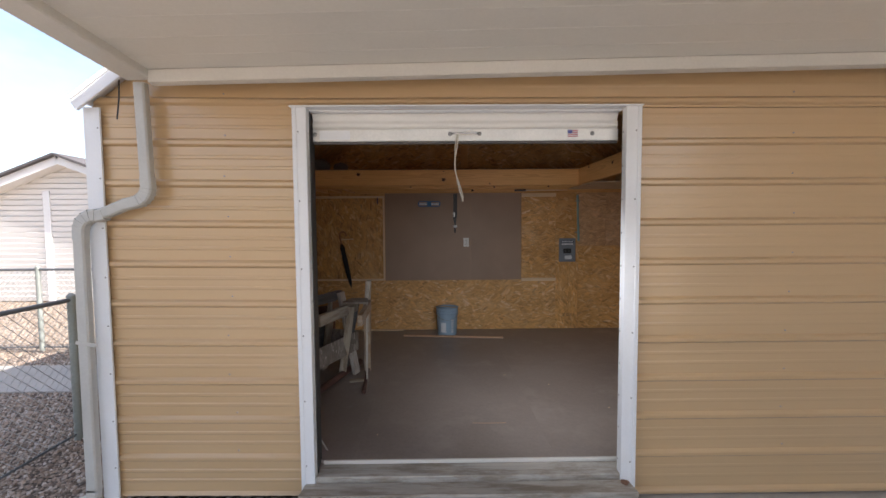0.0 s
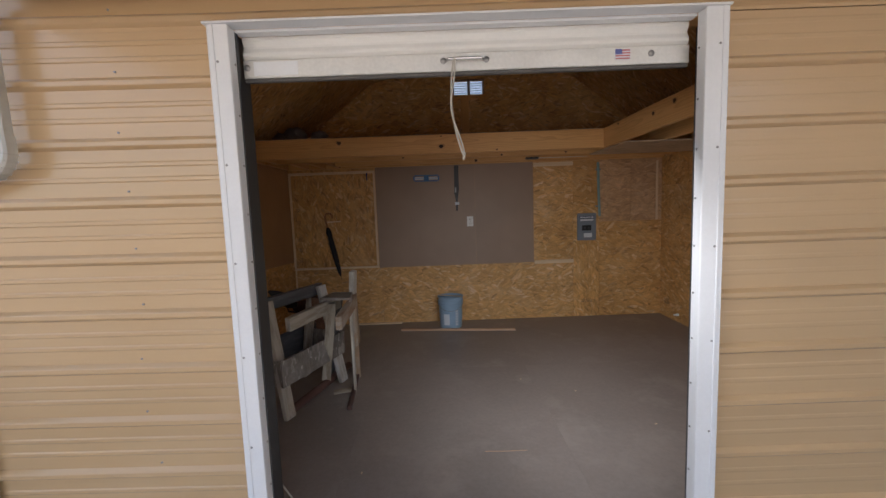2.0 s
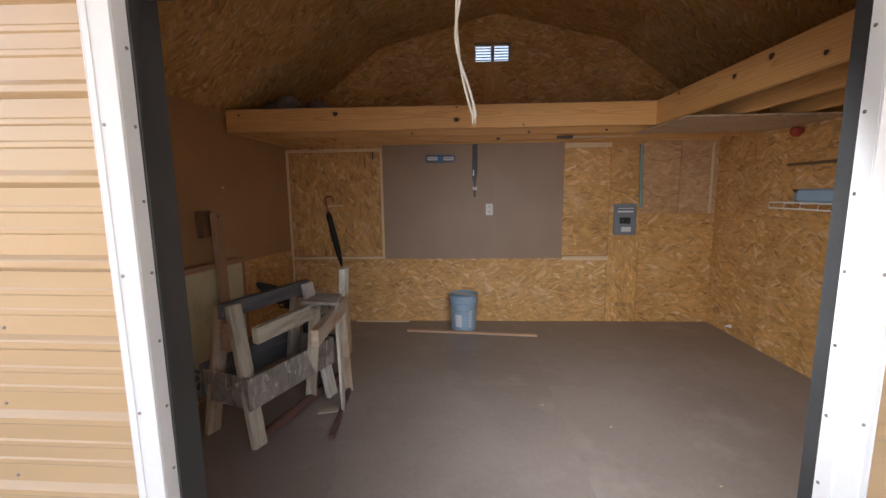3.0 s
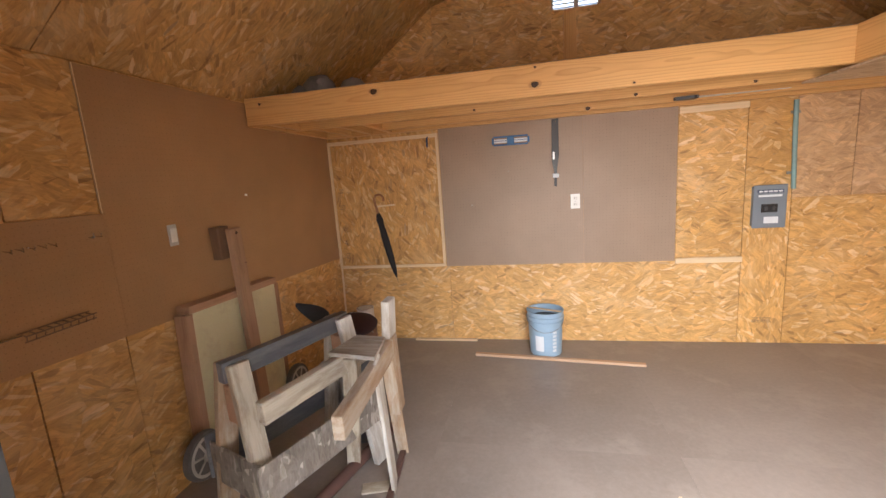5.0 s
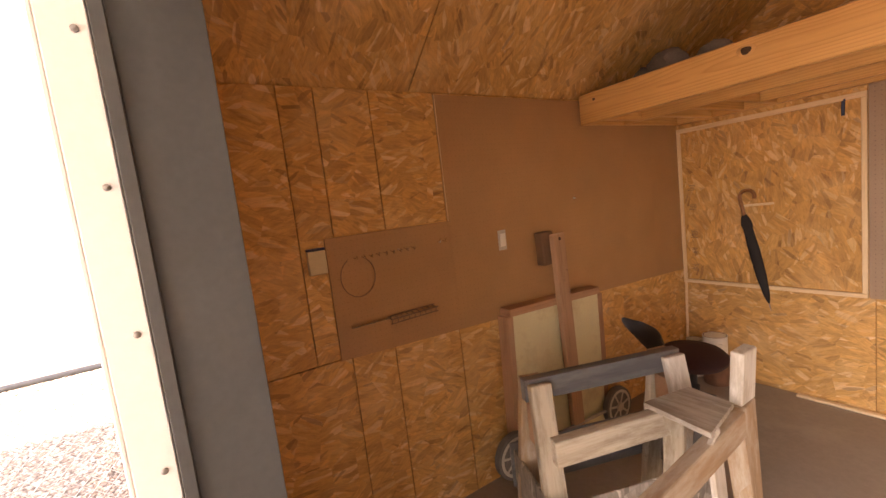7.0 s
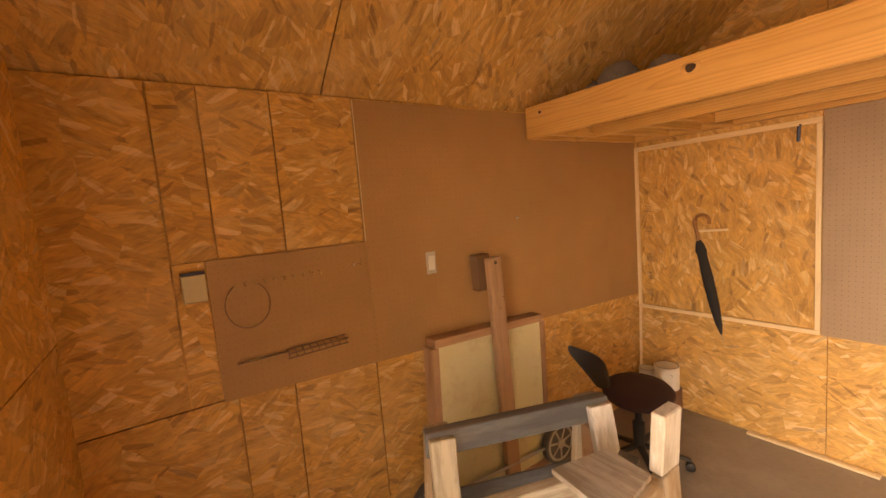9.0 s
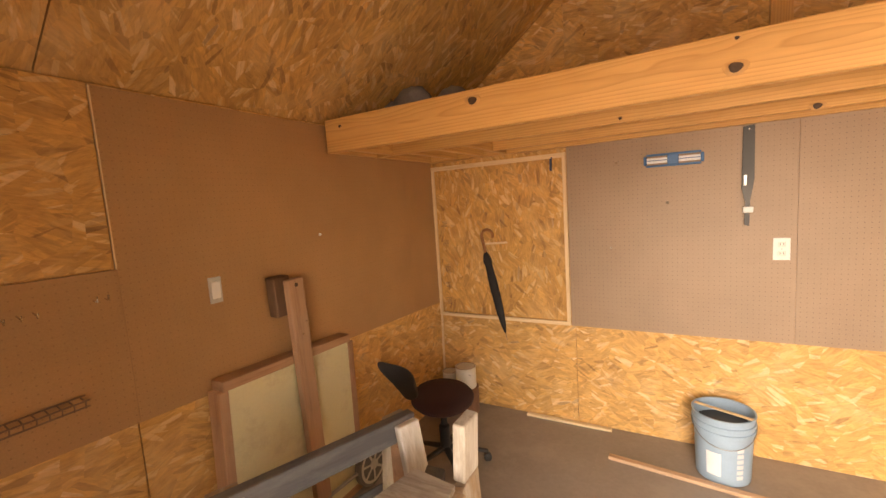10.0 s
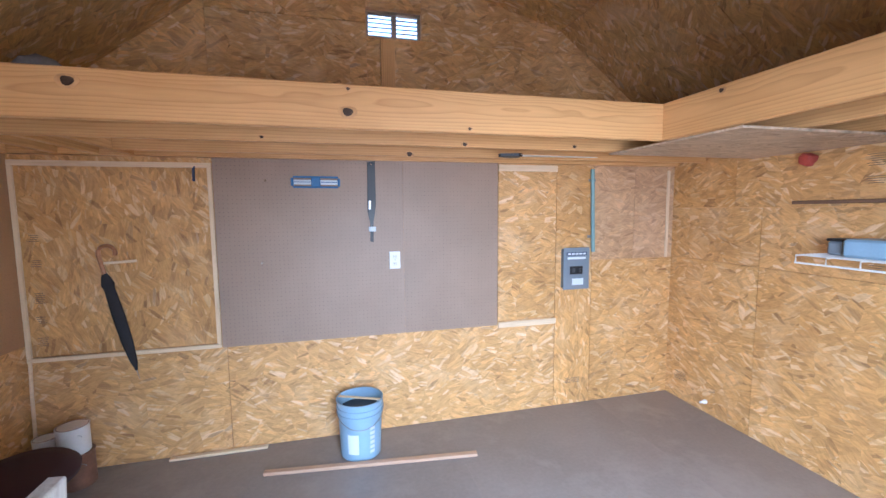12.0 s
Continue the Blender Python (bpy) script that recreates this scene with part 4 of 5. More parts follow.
def duct(name, path, parent, wide=0.062, deep=0.050, label=""):
    """A rectangular pipe along a path in the plane of the wall."""
    bm = bmesh.new()
    rings = []
    path = [Vector(p) for p in path]
    for k, p in enumerate(path):
        d = (path[min(k + 1, len(path) - 1)] - path[max(k - 1, 0)]).normalized()
        out = Vector((0, -1, 0)) if abs(d.y) < 0.8 else Vector((0, 0, 1))
        a = d.cross(out).normalized()
        o = a.cross(d).normalized()
        w, h = wide / 2, deep / 2
        e = 0.008
        rings.append([bm.verts.new(p + a * x + o * y) for x, y in ((-w + e, -h), (w - e, -h), (w, -h + e), (w, h - e), (w - e, h), (-w + e, h), (-w, h - e), (-w, -h + e))])
    for p, q in zip(rings, rings[1:]):
        for i in range(8):
            j = (i + 1) % 8
            bm.faces.new((p[i], p[j], q[j], q[i]))
    bm.faces.new(rings[0][::-1])
    bm.faces.new(rings[-1])
    return part(name, bm, SPOUT, parent, label)


def bend(c, r, a0, a1, n=7):
    return [(c[0] + r * math.cos(radians(a0 + (a1 - a0) * k / n)), c[1], c[2] + r * math.sin(radians(a0 + (a1 - a0) * k / n))) for k in range(n + 1)]


SY = 2.27
duct("pipe", [(-1.590, SY, 2.16), (-1.578, SY, 1.66)], spout, 0.058)
duct("elbow", [(-1.578, SY, 1.67)] + bend((-1.658, SY, 1.62), 0.083, 0, -75) + [(-1.70, SY, 1.525)], spout, 0.062, 0.054)
duct("pipe", [(-1.68, SY, 1.532), (-1.835, SY, 1.472)], spout, 0.058)
duct("elbow", [(-1.81, SY, 1.475)] + bend((-1.86, SY, 1.385), 0.085, 75, 180) + [(-1.946, SY, 1.34)], spout, 0.066, 0.054)
for k in range(5):
    a = radians(-8 - 14 * k)
    duct("elbow_rib", [(-1.658 + 0.083 * math.cos(a + e), SY, 1.62 + 0.083 * math.sin(a + e)) for e in (-0.03, 0.03)], spout, 0.067, 0.059)
    a = radians(85 + 20 * k)
    duct("elbow_rib", [(-1.86 + 0.085 * math.cos(a + e), SY, 1.385 + 0.085 * math.sin(a + e)) for e in (-0.03, 0.03)], spout, 0.070, 0.059)
duct("pipe", [(-1.946, SY, 1.35), (-1.950, SY, -0.05)], spout)
duct("elbow", [(-1.950, SY, -0.04), (-1.955, SY, -0.085), (-1.99, SY, -0.115), (-2.06, SY - 0.04, -0.135)], spout, 0.066, 0.05)
bm = bmesh.new()
block(bm, (0.115, 0.003, 0.020), pose(-1.925, SY - 0.029, 0.78, 0, 9, 0), 0.001)
part("strap", bm, SPOUT, spout)
bm = bmesh.new()
tube(bm, [(-1.725, 2.30, 2.19), (-1.722, 2.29, 2.09), (-1.738, 2.29, 1.98)], 0.004, 6)
tagged(part("hanging_wire", bm, BLACK, None, "", None, True), "short black wire hanging down the siding", "wire")


# chain-link fence
def fence(name, a, b, posts, label):
    """Posts, rails and a woven diamond mesh from a to b."""
    ob = thing(name, label, "fence")
    a, b = Vector(a), Vector(b)
    d = (b - a).normalized()
    top = 1.06
    for f in posts:
        p = a.lerp(b, f)
        bm = bmesh.new()
        lathe(bm, [(0.028, 0.0), (0.028, top), (0.030, top), (0.030, top + 0.02), (0.012, top + 0.04)], 12, Matrix.Translation(p))
        part("post", bm, POST, ob, "", None, True)
    bm = bmesh.new()
    tube(bm, [a + Vector((0, 0, top - 0.01)), b + Vector((0, 0, top - 0.01))], 0.016, 10)
    part("top_rail", bm, DARK_RAIL, ob, "", None, True)
    bm = bmesh.new()
    tube(bm, [a + Vector((0, 0, 0.05)), b + Vector((0, 0, 0.05))], 0.009, 8)
    part("bottom_rail", bm, DARK_RAIL, ob, "", None, True)
    bm = bmesh.new()
    length, cell = (b - a).length, 0.075
    n = int(length / cell)
    h = top - 0.05
    side = d.cross(Vector((0, 0, 1))) * 0.003
    for k in range(-int(h / cell) - 1, n + 1):
        for sgn in (1, -1):
            s0, z0, s1, z1 = k * cell, 0.05, k * cell + h, 0.05 + h
            if sgn < 0:
                z0, z1 = z1, z0
            if s1 <= 0 or s0 >= length:
                continue
            if s0 < 0:
                z0 += (z1 - z0) * (-s0) / (s1 - s0)
                s0 = 0
            if s1 > length:
                z1 = z0 + (z1 - z0) * (length - s0) / (s1 - s0)
                s1 = length
            p, q = a + d * s0 + Vector((0, 0, z0)) + side * sgn, a + d * s1 + Vector((0, 0, z1)) + side * sgn
            tube(bm, [p, q], 0.0022, 4)
    tagged(part("wire_mesh", bm, WIRE, ob), kind="stuff")
    return ob


fence("chain_link_fence", (-2.72, 3.06, GZ), (-2.70, -3.0, GZ), (0.0, 0.45, 0.9), "chain-link fence with a dark top rail beside the gravel")
fence("chain_link_fence", (-9.5, 5.35, GZ), (-2.05, 5.30, GZ), (0.05, 0.31, 0.586, 0.85), "grey chain-link fence in front of the white house")

# neighbouring house
house = thing("house", "white vinyl-sided neighbouring house with a low gable", "house")
HX0, HX1, HY, HB, HE, HP = -11.15, -4.5, 9.0, -0.17, 1.52, 2.78
HM = -7.82
k, z = 0, HB
while z < HP:
    z2 = min(z + 0.115, HP)
    half = (HX1 - HM) if z < HE else (HX1 - HM) * (HP - z) / (HP - HE)
    if half < 0.1:
        break
    board("lap_board", (HM - half, HY - 0.006, z + 0.0575), (HM + half, HY - 0.006, z + 0.0575), 0.012, 0.100, VINYL, house, (0, -0.26, 1), 0.001)
    z = z2
bm = bmesh.new()
prism(bm, [(HM - 3.30, HB), (HM + 3.30, HB), (HM + 3.30, HE), (HM, HP - 0.03), (HM - 3.30, HE)], -6.0, -0.03)
part("wall", bm, VINYL, house, "", Matrix(((1, 0, 0, 0), (0, 0, -1, HY), (0, 1, 0, 0), (0, 0, 0, 1))))
for sgn in (-1, 1):
    board("fascia", (HM, HY - 0.34, HP + 0.02), (HM + sgn * 3.75, HY - 0.34, HP + 0.02 - 3.75 * 0.379), 0.03, 0.16, WHITE_STEEL, house)
    board("soffit", (HM, HY - 0.16, HP - 0.04), (HM + sgn * 3.75, HY - 0.16, HP - 0.04 - 3.75 * 0.379), 0.34, 0.02, VINYL, house)
    board("roof", (HM, HY + 2.7, HP + 0.13), (HM + sgn * 3.80, HY + 2.7, HP + 0.13 - 3.80 * 0.379), 6.3, 0.05, SHINGLE, house)
bm = bmesh.new()
span(bm, (-8.46, HY - 0.03, HB), (-8.32, HY - 0.012, 2.20))
part("corner_trim", bm, WHITE_STEEL, house)


# ---- things in the shed: sawhorses and timber ----
def at_floor(name, label, category, x, y, z=0.0, rz=0.0, group=""):
    return thing(name, label, category, pose(x, y, z, 0, 0, rz), group)


horse = thing("sawhorse", "old wooden sawhorse with a grey top rail and strand board sides", "sawhorse", pose(-1.105, 3.695, 0, 0, 0, 69.3))
# local x runs along the rail
board("top_rail", (-0.335, 0, 0.745), (0.335, 0, 0.745), 0.042, 0.085, GREY_WOOD, horse)
for x in (-0.285, 0.285):
    for s in (-1, 1):
        o = 0.035 if x > 0 else 0.0
        board("leg", (x, s * 0.040, 0.775), (x * 1.08, s * 0.185, 0.0), 0.085, 0.036, (PAINTED_WOOD if s < 0 and x > 0 else WHITE_WOOD if s < 0 or x > 0 else BROWN_WOOD), horse, (0, s, 0.2), 0.004)
    board("end_brace", (x + (0.05 if x > 0 else -0.05), -0.175, 0.312), (x + (0.05 if x > 0 else -0.05), 0.175, 0.312), 0.012, 0.180, OSB_SPECKLED, horse)
    board("end_block", (x - 0.028, 0, 0.60), (x + 0.028, 0, 0.60), 0.075, 0.16, RED_WOOD, horse)
board("side_board", (-0.352, -0.182, 0.312), (0.350, -0.182, 0.312), 0.012, 0.180, OSB_SPECKLED, horse)
# far board: its shadow is put into the colour with the rail's dark material
board("side_board", (-0.352, 0.182, 0.330), (0.350, 0.182, 0.330), 0.012, 0.200, GREY_WOOD, horse, label="side board darkened to stand for shadow")

horse2 = thing("sawhorse", "weathered white wooden sawhorse with a small plank top", "sawhorse")
board("rail", (-0.985, 3.275, 0.652), (-0.79, 3.79, 0.675), 0.040, 0.088, WHITE_WOOD, horse2, label="pale painted rail")
board("rail", (-0.640, 3.185, 0.675), (-0.665, 3.76, 0.690), 0.040, 0.086, BROWN_WOOD, horse2, label="bare weathered rail")
bm = bmesh.new()
prism(bm, [(-0.865, 3.580), (-0.645, 3.545), (-0.675, 3.755), (-0.820, 3.775)], 0.736, 0.752)
part("plank_top", bm, DECK, horse2, "grey-brown plank top")
for a, b, w, th, up, mat_ in (
    ((-0.648, 3.560, 0.735), (-0.690, 3.735, 0.0), 0.085, 0.016, (1, 0.15, 0), PAINTED_WOOD),
    ((-0.690, 3.770, 0.72), (-0.730, 3.995, 0.0), 0.060, 0.032, (0.3, -1, 0.2), BROWN_WOOD),
    ((-0.805, 3.650, 0.70), (-0.945, 3.845, 0.0), 0.066, 0.034, (0.3, -1, 0.2), WHITE_WOOD),
    ((-0.800, 3.850, 0.70), (-0.965, 4.060, 0.0), 0.060, 0.034, (0.3, -1, 0.2), GREY_WOOD),
):
    board("leg", a, b, w, th, mat_, horse2, up, 0.003)
board("upright", (-0.685, 3.862, 0.895), (-0.696, 3.862, 0.715), 0.096, 0.040, PAINTED_WOOD, horse2, (1, 0, 0), 0.004, "white painted upright stub")
board("brace", (-0.692, 3.858, 0.712), (-0.700, 3.915, 0.30), 0.090, 0.038, BROWN_WOOD, horse2, (1, 0, 0))

bm = bmesh.new()
tube(bm, [(-0.835, 4.17, 0.032), (-0.938, 3.79, 0.032), (-1.050, 3.37, 0.032)], 0.030, 12)
tagged(part("wooden_pole", bm, MAROON_POLE, None, "", None, True), "dull red-brown round pole lying on the floor", "pole")
tagged(board("floor_lath", (-0.725, 4.00, 0.014), (-0.665, 3.42, 0.014), 0.030, 0.026, MAROON_POLE), "thin dark red lath lying on the floor", "lath")
tagged(board("paper_scrap", (-0.845, 3.70, 0.006), (-0.715, 3.74, 0.006), 0.07, 0.010, WHITE_WOOD), "small white offcut lying under the sawhorse", "offcut")

# ---- wheeled frame against the side wall ----
cart = thing("wheeled_frame", "reddish timber frame with a pale yellow panel, on two wheels", "frame")
FX0, FX1 = XL + 0.020, -1.655
fa, fb, fc, fd = (3.725, 0.885), (4.435, 0.855), (4.425, 0.022), (3.700, 0.022)
fx = (FX0 + FX1) / 2
for (p, q) in ((fa, fb), (fd, fc)):
    board("rail", (fx, p[0], p[1]), (fx, q[0], q[1]), FX1 - FX0, 0.040, RED_WOOD, cart)
for (p, q) in ((fa, fd), (fb, fc)):
    board("stile", (fx, p[0], p[1] - 0.021), (fx, q[0], q[1] + 0.021), FX1 - FX0 - 0.004, 0.040, RED_WOOD, cart, (0, 1, 0))
bm = bmesh.new()
prism(bm, [(3.746, 0.864), (4.414, 0.836), (4.404, 0.044), (3.721, 0.044)], 0.0, 0.010)
part("panel", bm, YELLOW, cart, "pale yellow faced panel", Matrix(((0, 0, 1, FX1 - 0.014), (1, 0, 0, 0), (0, 1, 0, 0), (0, 0, 0, 1))))
board("post", (FX1 + 0.020, 4.087, 1.242), (FX1 + 0.020, 4.130, 0.02), 0.086, 0.036, POST_WOOD, cart, (1, 0, 0), 0.004)
for name, y, z, r, mat_ in (("nail", 4.098, 0.985, 0.005, CHROME), ("knot", 4.088, 1.215, 0.010, KNOT)):
    bm = bmesh.new()
    lathe(bm, [(r, -0.001), (r * 0.9, 0.0015), (r * 0.4, 0.002)], 10, pose(FX1 + 0.038, y, z, 0, 90))
    part(name, bm, mat_, cart, "", None, True)
# brown block behind the post, its shadow added to the colour
board("post_block", (XL + 0.050, 4.060, 1.255), (XL + 0.050, 4.066, 1.075), 0.085, 0.060, DARK_WOOD, cart, (1, 0, 0), 0.004, "dark brown block, deepened by shadow in its colour")
bm = bmesh.new()
lathe(bm, [(0.003, 0), (0.003, 0.012)], 6, pose(FX1 + 0.038, 4.12, 1.04, 0, 90))
part("nail", bm, CHROME, cart)
for y, wz in ((3.635, 0.175), (4.475, 0.125)):
    x = FX1 + 0.03
    w = pose(x, y, wz, 0, 90)
    bm = bmesh.new()
    lathe(bm, [(0.100, -0.019), (0.117, -0.017), (0.120, 0.0), (0.117, 0.017), (0.100, 0.019)], 28)
    tyre = part("wheel", bm, TYRE, cart, "black rubber tyred wheel", w, True)
    bm = bmesh.new()
    lathe(bm, [(0.102, -0.012), (0.104, 0.0), (0.102, 0.020), (0.088, 0.022), (0.084, 0.014), (0.030, 0.016), (0.026, 0.028), (0.012, 0.028)], 28)
    for k in range(7):
        block(bm, (0.064, 0.013, 0.016), pose(0, 0, 0.014, 0, 0, k * 360 / 7) @ Matrix.Translation((0.055, 0, 0)), 0.002)
    rim = part("rim", bm, WHEEL, tyre, "dusty pale spoked rim", None, True)
bm = bmesh.new()
tube(bm, [(FX1 + 0.03, 3.66, 0.174), (FX1 + 0.03, 4.46, 0.126)], 0.010, 8)
part("axle", bm, SCREW, cart, "", None, True)


# ---- swivel chair ----
def swivel_chair(m):
    ob = thing("swivel_chair", "black swivel chair with a dark round seat and tilted backrest", "chair", m)
    bm = bmesh.new()
    lathe(bm, [(0.09, -0.012), (0.165, -0.008), (0.182, 0.010), (0.184, 0.028), (0.168, 0.046), (0.11, 0.055), (0.03, 0.057)], 36)
    part("seat", bm, MAROON, ob, "dark maroon cloth seat", pose(0, 0, 0.395, 4, -3), True)
    bm = bmesh.new()
    n, rows = 14, 8
    grid = []
    for j in range(rows + 1):
        v = -1 + 2 * j / rows
        line = []
        for i in range(n + 1):
            u = -1 + 2 * i / n
            w = 0.165 * (1 - 0.32 * max(0.0, v) ** 2 - 0.25 * max(0.0, -v) ** 2)
            line.append((u * w, 0.055 * (u * u), v * 0.064 * (1 - 0.28 * u ** 4) * (1 - 0.35 * max(0.0, u)), 0.018 * (1 - 0.75 * u ** 4) * (1 - 0.75 * v ** 4) + 0.003))
        grid.append(line)
    front = [[bm.verts.new((x, y - t, z)) for x, y, z, t in line] for line in grid]
    rear = [[bm.verts.new((x, y + t, z)) for x, y, z, t in line] for line in grid]
    for j in range(rows):
        for i in range(n):
            bm.faces.new((front[j][i], front[j][i + 1], front[j + 1][i + 1], front[j + 1][i]))
            bm.faces.new((rear[j][i + 1], rear[j][i], rear[j + 1][i], rear[j + 1][i + 1]))
    rim = [(0, i) for i in range(n)] + [(j, n) for j in range(rows)] + [(rows, i) for i in range(n, 0, -1)] + [(j, 0) for j in range(rows, 0, -1)]
    for (j0, i0), (j1, i1) in zip(rim, rim[1:] + rim[:1]):
        bm.faces.new((front[j0][i0], rear[j0][i0], rear[j1][i1], front[j1][i1]))
    part("backrest", bm, BLACK, ob, "", pose(-0.08, 0.235, 0.505, 22, -27, 90), True)
    bm = bmesh.new()
    tube(bm, [(0, 0.02, 0.372), (0, 0.15, 0.350), (-0.04, 0.225, 0.37), (-0.07, 0.240, 0.47)], 0.017, 8, 0.5)
    part("back_arm", bm, BLACK, ob, "", None, True)
    bm = bmesh.new()
    lathe(bm, [(0.05, 0.375), (0.05, 0.388)], 16)
    lathe(bm, [(0.030, 0.10), (0.032, 0.24), (0.020, 0.25), (0.018, 0.375)], 16)
    part("column", bm, BLACK, ob, "", None, True)
    for k in range(5):
        a = radians(20 + k * 72)
        d = Vector((math.cos(a), math.sin(a), 0))
        bm = bmesh.new()
        tube(bm, [d * 0.02 + Vector((0, 0, 0.105)), d * 0.14 + Vector((0, 0, 0.085)), d * 0.245 + Vector((0, 0, 0.062))], [0.021, 0.017, 0.013], 8, 0.7)
        foot = part("base_arm", bm, BLACK, ob, "", None, True)
        bm = bmesh.new()
        lathe(bm, [(0.016, -0.018), (0.024, -0.012), (0.024, 0.012), (0.016, 0.018)], 14, Matrix.Translation(d * 0.245 + Vector((0, 0, 0.0245))) @ Matrix.Rotation(a, 4, "Z") @ pose(0, 0, 0, 90))
        lathe(bm, [(0.006, 0.03), (0.006, 0.065)], 8, Matrix.Translation(d * 0.245))
        part("caster", bm, BLACK, foot, "", None, True)
    return ob


swivel_chair(pose(-1.33, 4.80, 0, 0, 0, 82))


# ---- cans in the corner ----
def can(name, x, y, z, r, h, material, label):
    ob = at_floor(name, label, "can", x, y, z)
    bm = bmesh.new()
    lathe(bm, [(r * 0.97, 0.0), (r, 0.003), (r, h - 0.006), (r * 1.03, h - 0.004), (r * 1.03, h), (r * 0.95, h)], 28)
    body = part("body", bm, material, ob, "", None, True)
    bm = bmesh.new()
    lathe(bm, [(r * 0.96, h - 0.001), (r * 0.93, h + 0.002), (r * 0.85, h - 0.004), (r * 0.2, h - 0.003)], 28)
    part("lid", bm, RUST, ob, "rust-stained lid", None, True)
    bm = bmesh.new()
    path = [(r * 1.04 * math.cos(radians(a)), r * 0.35 * math.sin(radians(a)) - r * 0.98, h * 0.75 + 0.0 * a) for a in range(0, 181, 20)]
    tube(bm, path, 0.0016, 5)
    part("bail", bm, SCREW, ob, "", None, True)
    return ob


can("paint_can", -1.480, 5.410, 0.0, 0.083, 0.190, RUST, "rust-brown paint can standing on the floor")
can("paint_can", -1.484, 5.408, 0.191, 0.074, 0.152, CAN_WHITE, "white paint can stacked on a rusty one")
can("paint_can", -1.640, 5.450, 0.0, 0.055, 0.270, CAN_WHITE, "tall white can in the wall corner")
bm = bmesh.new()
tube(bm, [(XL + 0.035, YB - 0.03, 0.685), (XL + 0.04, YB - 0.05, 0.5), (XL + 0.032, YB - 0.045, 0.25), (XL + 0.04, YB - 0.05, 0.004)], 0.009, 8)
tagged(part("corner_cord", bm, PALE, None, "", None, True), "pale thin rod standing in the wall corner", "rod")

# ---- bucket, lath and strip on the floor ----
bucket = at_floor("bucket", "pale blue plastic paint bucket with a stick across it", "bucket", 0.072, 5.325)
bucket.matrix_basis = bucket.matrix_basis @ Matrix.Diagonal((0.95, 0.95, 0.955, 1))
bm = bmesh.new()
lathe(bm, [(0.125, 0.0), (0.130, 0.004), (0.140, 0.275), (0.149, 0.277), (0.149, 0.292), (0.142, 0.294), (0.143, 0.315), (0.151, 0.317), (0.151, 0.330), (0.144, 0.332), (0.145, 0.362), (0.152, 0.364), (0.152, 0.372), (0.142, 0.372), (0.136, 0.20), (0.126, 0.012), (0.05, 0.010)], 40)
part("body", bm, BUCKET, bucket, "", None, True)
bm = bmesh.new()
tube(bm, [(0.152 * math.cos(radians(a)), 0.152 * math.sin(radians(a)), 0.318 - 0.10 * math.sin(radians(a - 180)) ** 1) for a in range(180, 361, 12)], 0.0022, 6)
part("wire_handle", bm, SCREW, bucket, "", None, True)


def wrap(name, a0, a1, z0, z1, r, material, parent):
    """A thin printed patch bent round the bucket."""
    bm = bmesh.new()
    cols = []
    n = 8
    for k in range(n + 1):
        a = radians(a0 + (a1 - a0) * k / n)
        cols.append([bm.verts.new((rr * math.cos(a), rr * math.sin(a), z)) for rr, z in ((r + 0.04 * z0, z0), (r + 0.04 * z1, z1), (r + 0.04 * z1 + 0.0012, z1), (r + 0.04 * z0 + 0.0012, z0))])
    for p, q in zip(cols, cols[1:]):
        for i in range(4):
            j = (i + 1) % 4
            bm.faces.new((p[i], p[j], q[j], q[i]))
    bm.faces.new(cols[0])
    bm.faces.new(cols[-1][::-1])
    return part(name, bm, material, parent, "", None, True)


label_ = wrap("label", 232, 262, 0.05, 0.18, 0.1302, LABEL, bucket)
for k in range(6):
    wrap("print_bar", 293, 307, 0.045 + 0.031 * k, 0.066 + 0.031 * k, 0.1302, INK, bucket)
bm = bmesh.new()
lathe(bm, [(0.134, 0.292), (0.135, 0.300), (0.03, 0.302)], 28)
part("dried_paint", bm, BLACK, bucket, "dark dried contents", None, True)
board("stir_stick", (-0.135, 0.03, 0.378), (0.125, -0.085, 0.378), 0.026, 0.006, PALE, bucket)

tagged(board("floor_batten", (-0.484, 5.222, 0.011), (0.762, 5.090, 0.011), 0.038, 0.020, BATTEN), "long thin wooden batten lying on the floor", "batten")
tagged(board("baseboard", (-1.066, YB - 0.045, 0.009), (-0.506, YB - 0.045, 0.009), 0.035, 0.016, PALE), "short pale strip along the foot of the wall", "strip")

# ---- things hung on the back wall ----
umbrella = thing("umbrella", "black folded umbrella with a curved wooden handle hung on the wall", "umbrella")
uy = YB - 0.060
top, tip = Vector((-1.315, uy, 1.175)), Vector((-1.192, uy, 0.585))
dirn = (tip - top).normalized()
bm = bmesh.new()
prof = [(0.0, 0.010), (0.03, 0.024), (0.07, 0.034), (0.10, 0.027), (0.25, 0.033), (0.42, 0.030), (0.54, 0.019), (0.595, 0.006)]
tube(bm, [top + dirn * s for s, _ in prof], [r for _, r in prof], 10, 0.75)
part("canopy", bm, CLOTH, umbrella, "", None, True)
bm = bmesh.new()
tube(bm, [tip - dirn * 0.02, tip + dirn * 0.045], [0.004, 0.002], 8)
part("ferrule", bm, CHROME, umbrella, "", None, True)
bm = bmesh.new()
hook = [top + dirn * 0.01, top - dirn * 0.05, top - dirn * 0.10]
c = top - dirn * 0.105 + Vector((0.042, 0, 0.008))
for a in range(180, -21, -20):
    hook.append(c + Vector((0.042 * math.cos(radians(a)), 0, 0.042 * math.sin(radians(a)))))
tube(bm, hook, 0.0115, 10)
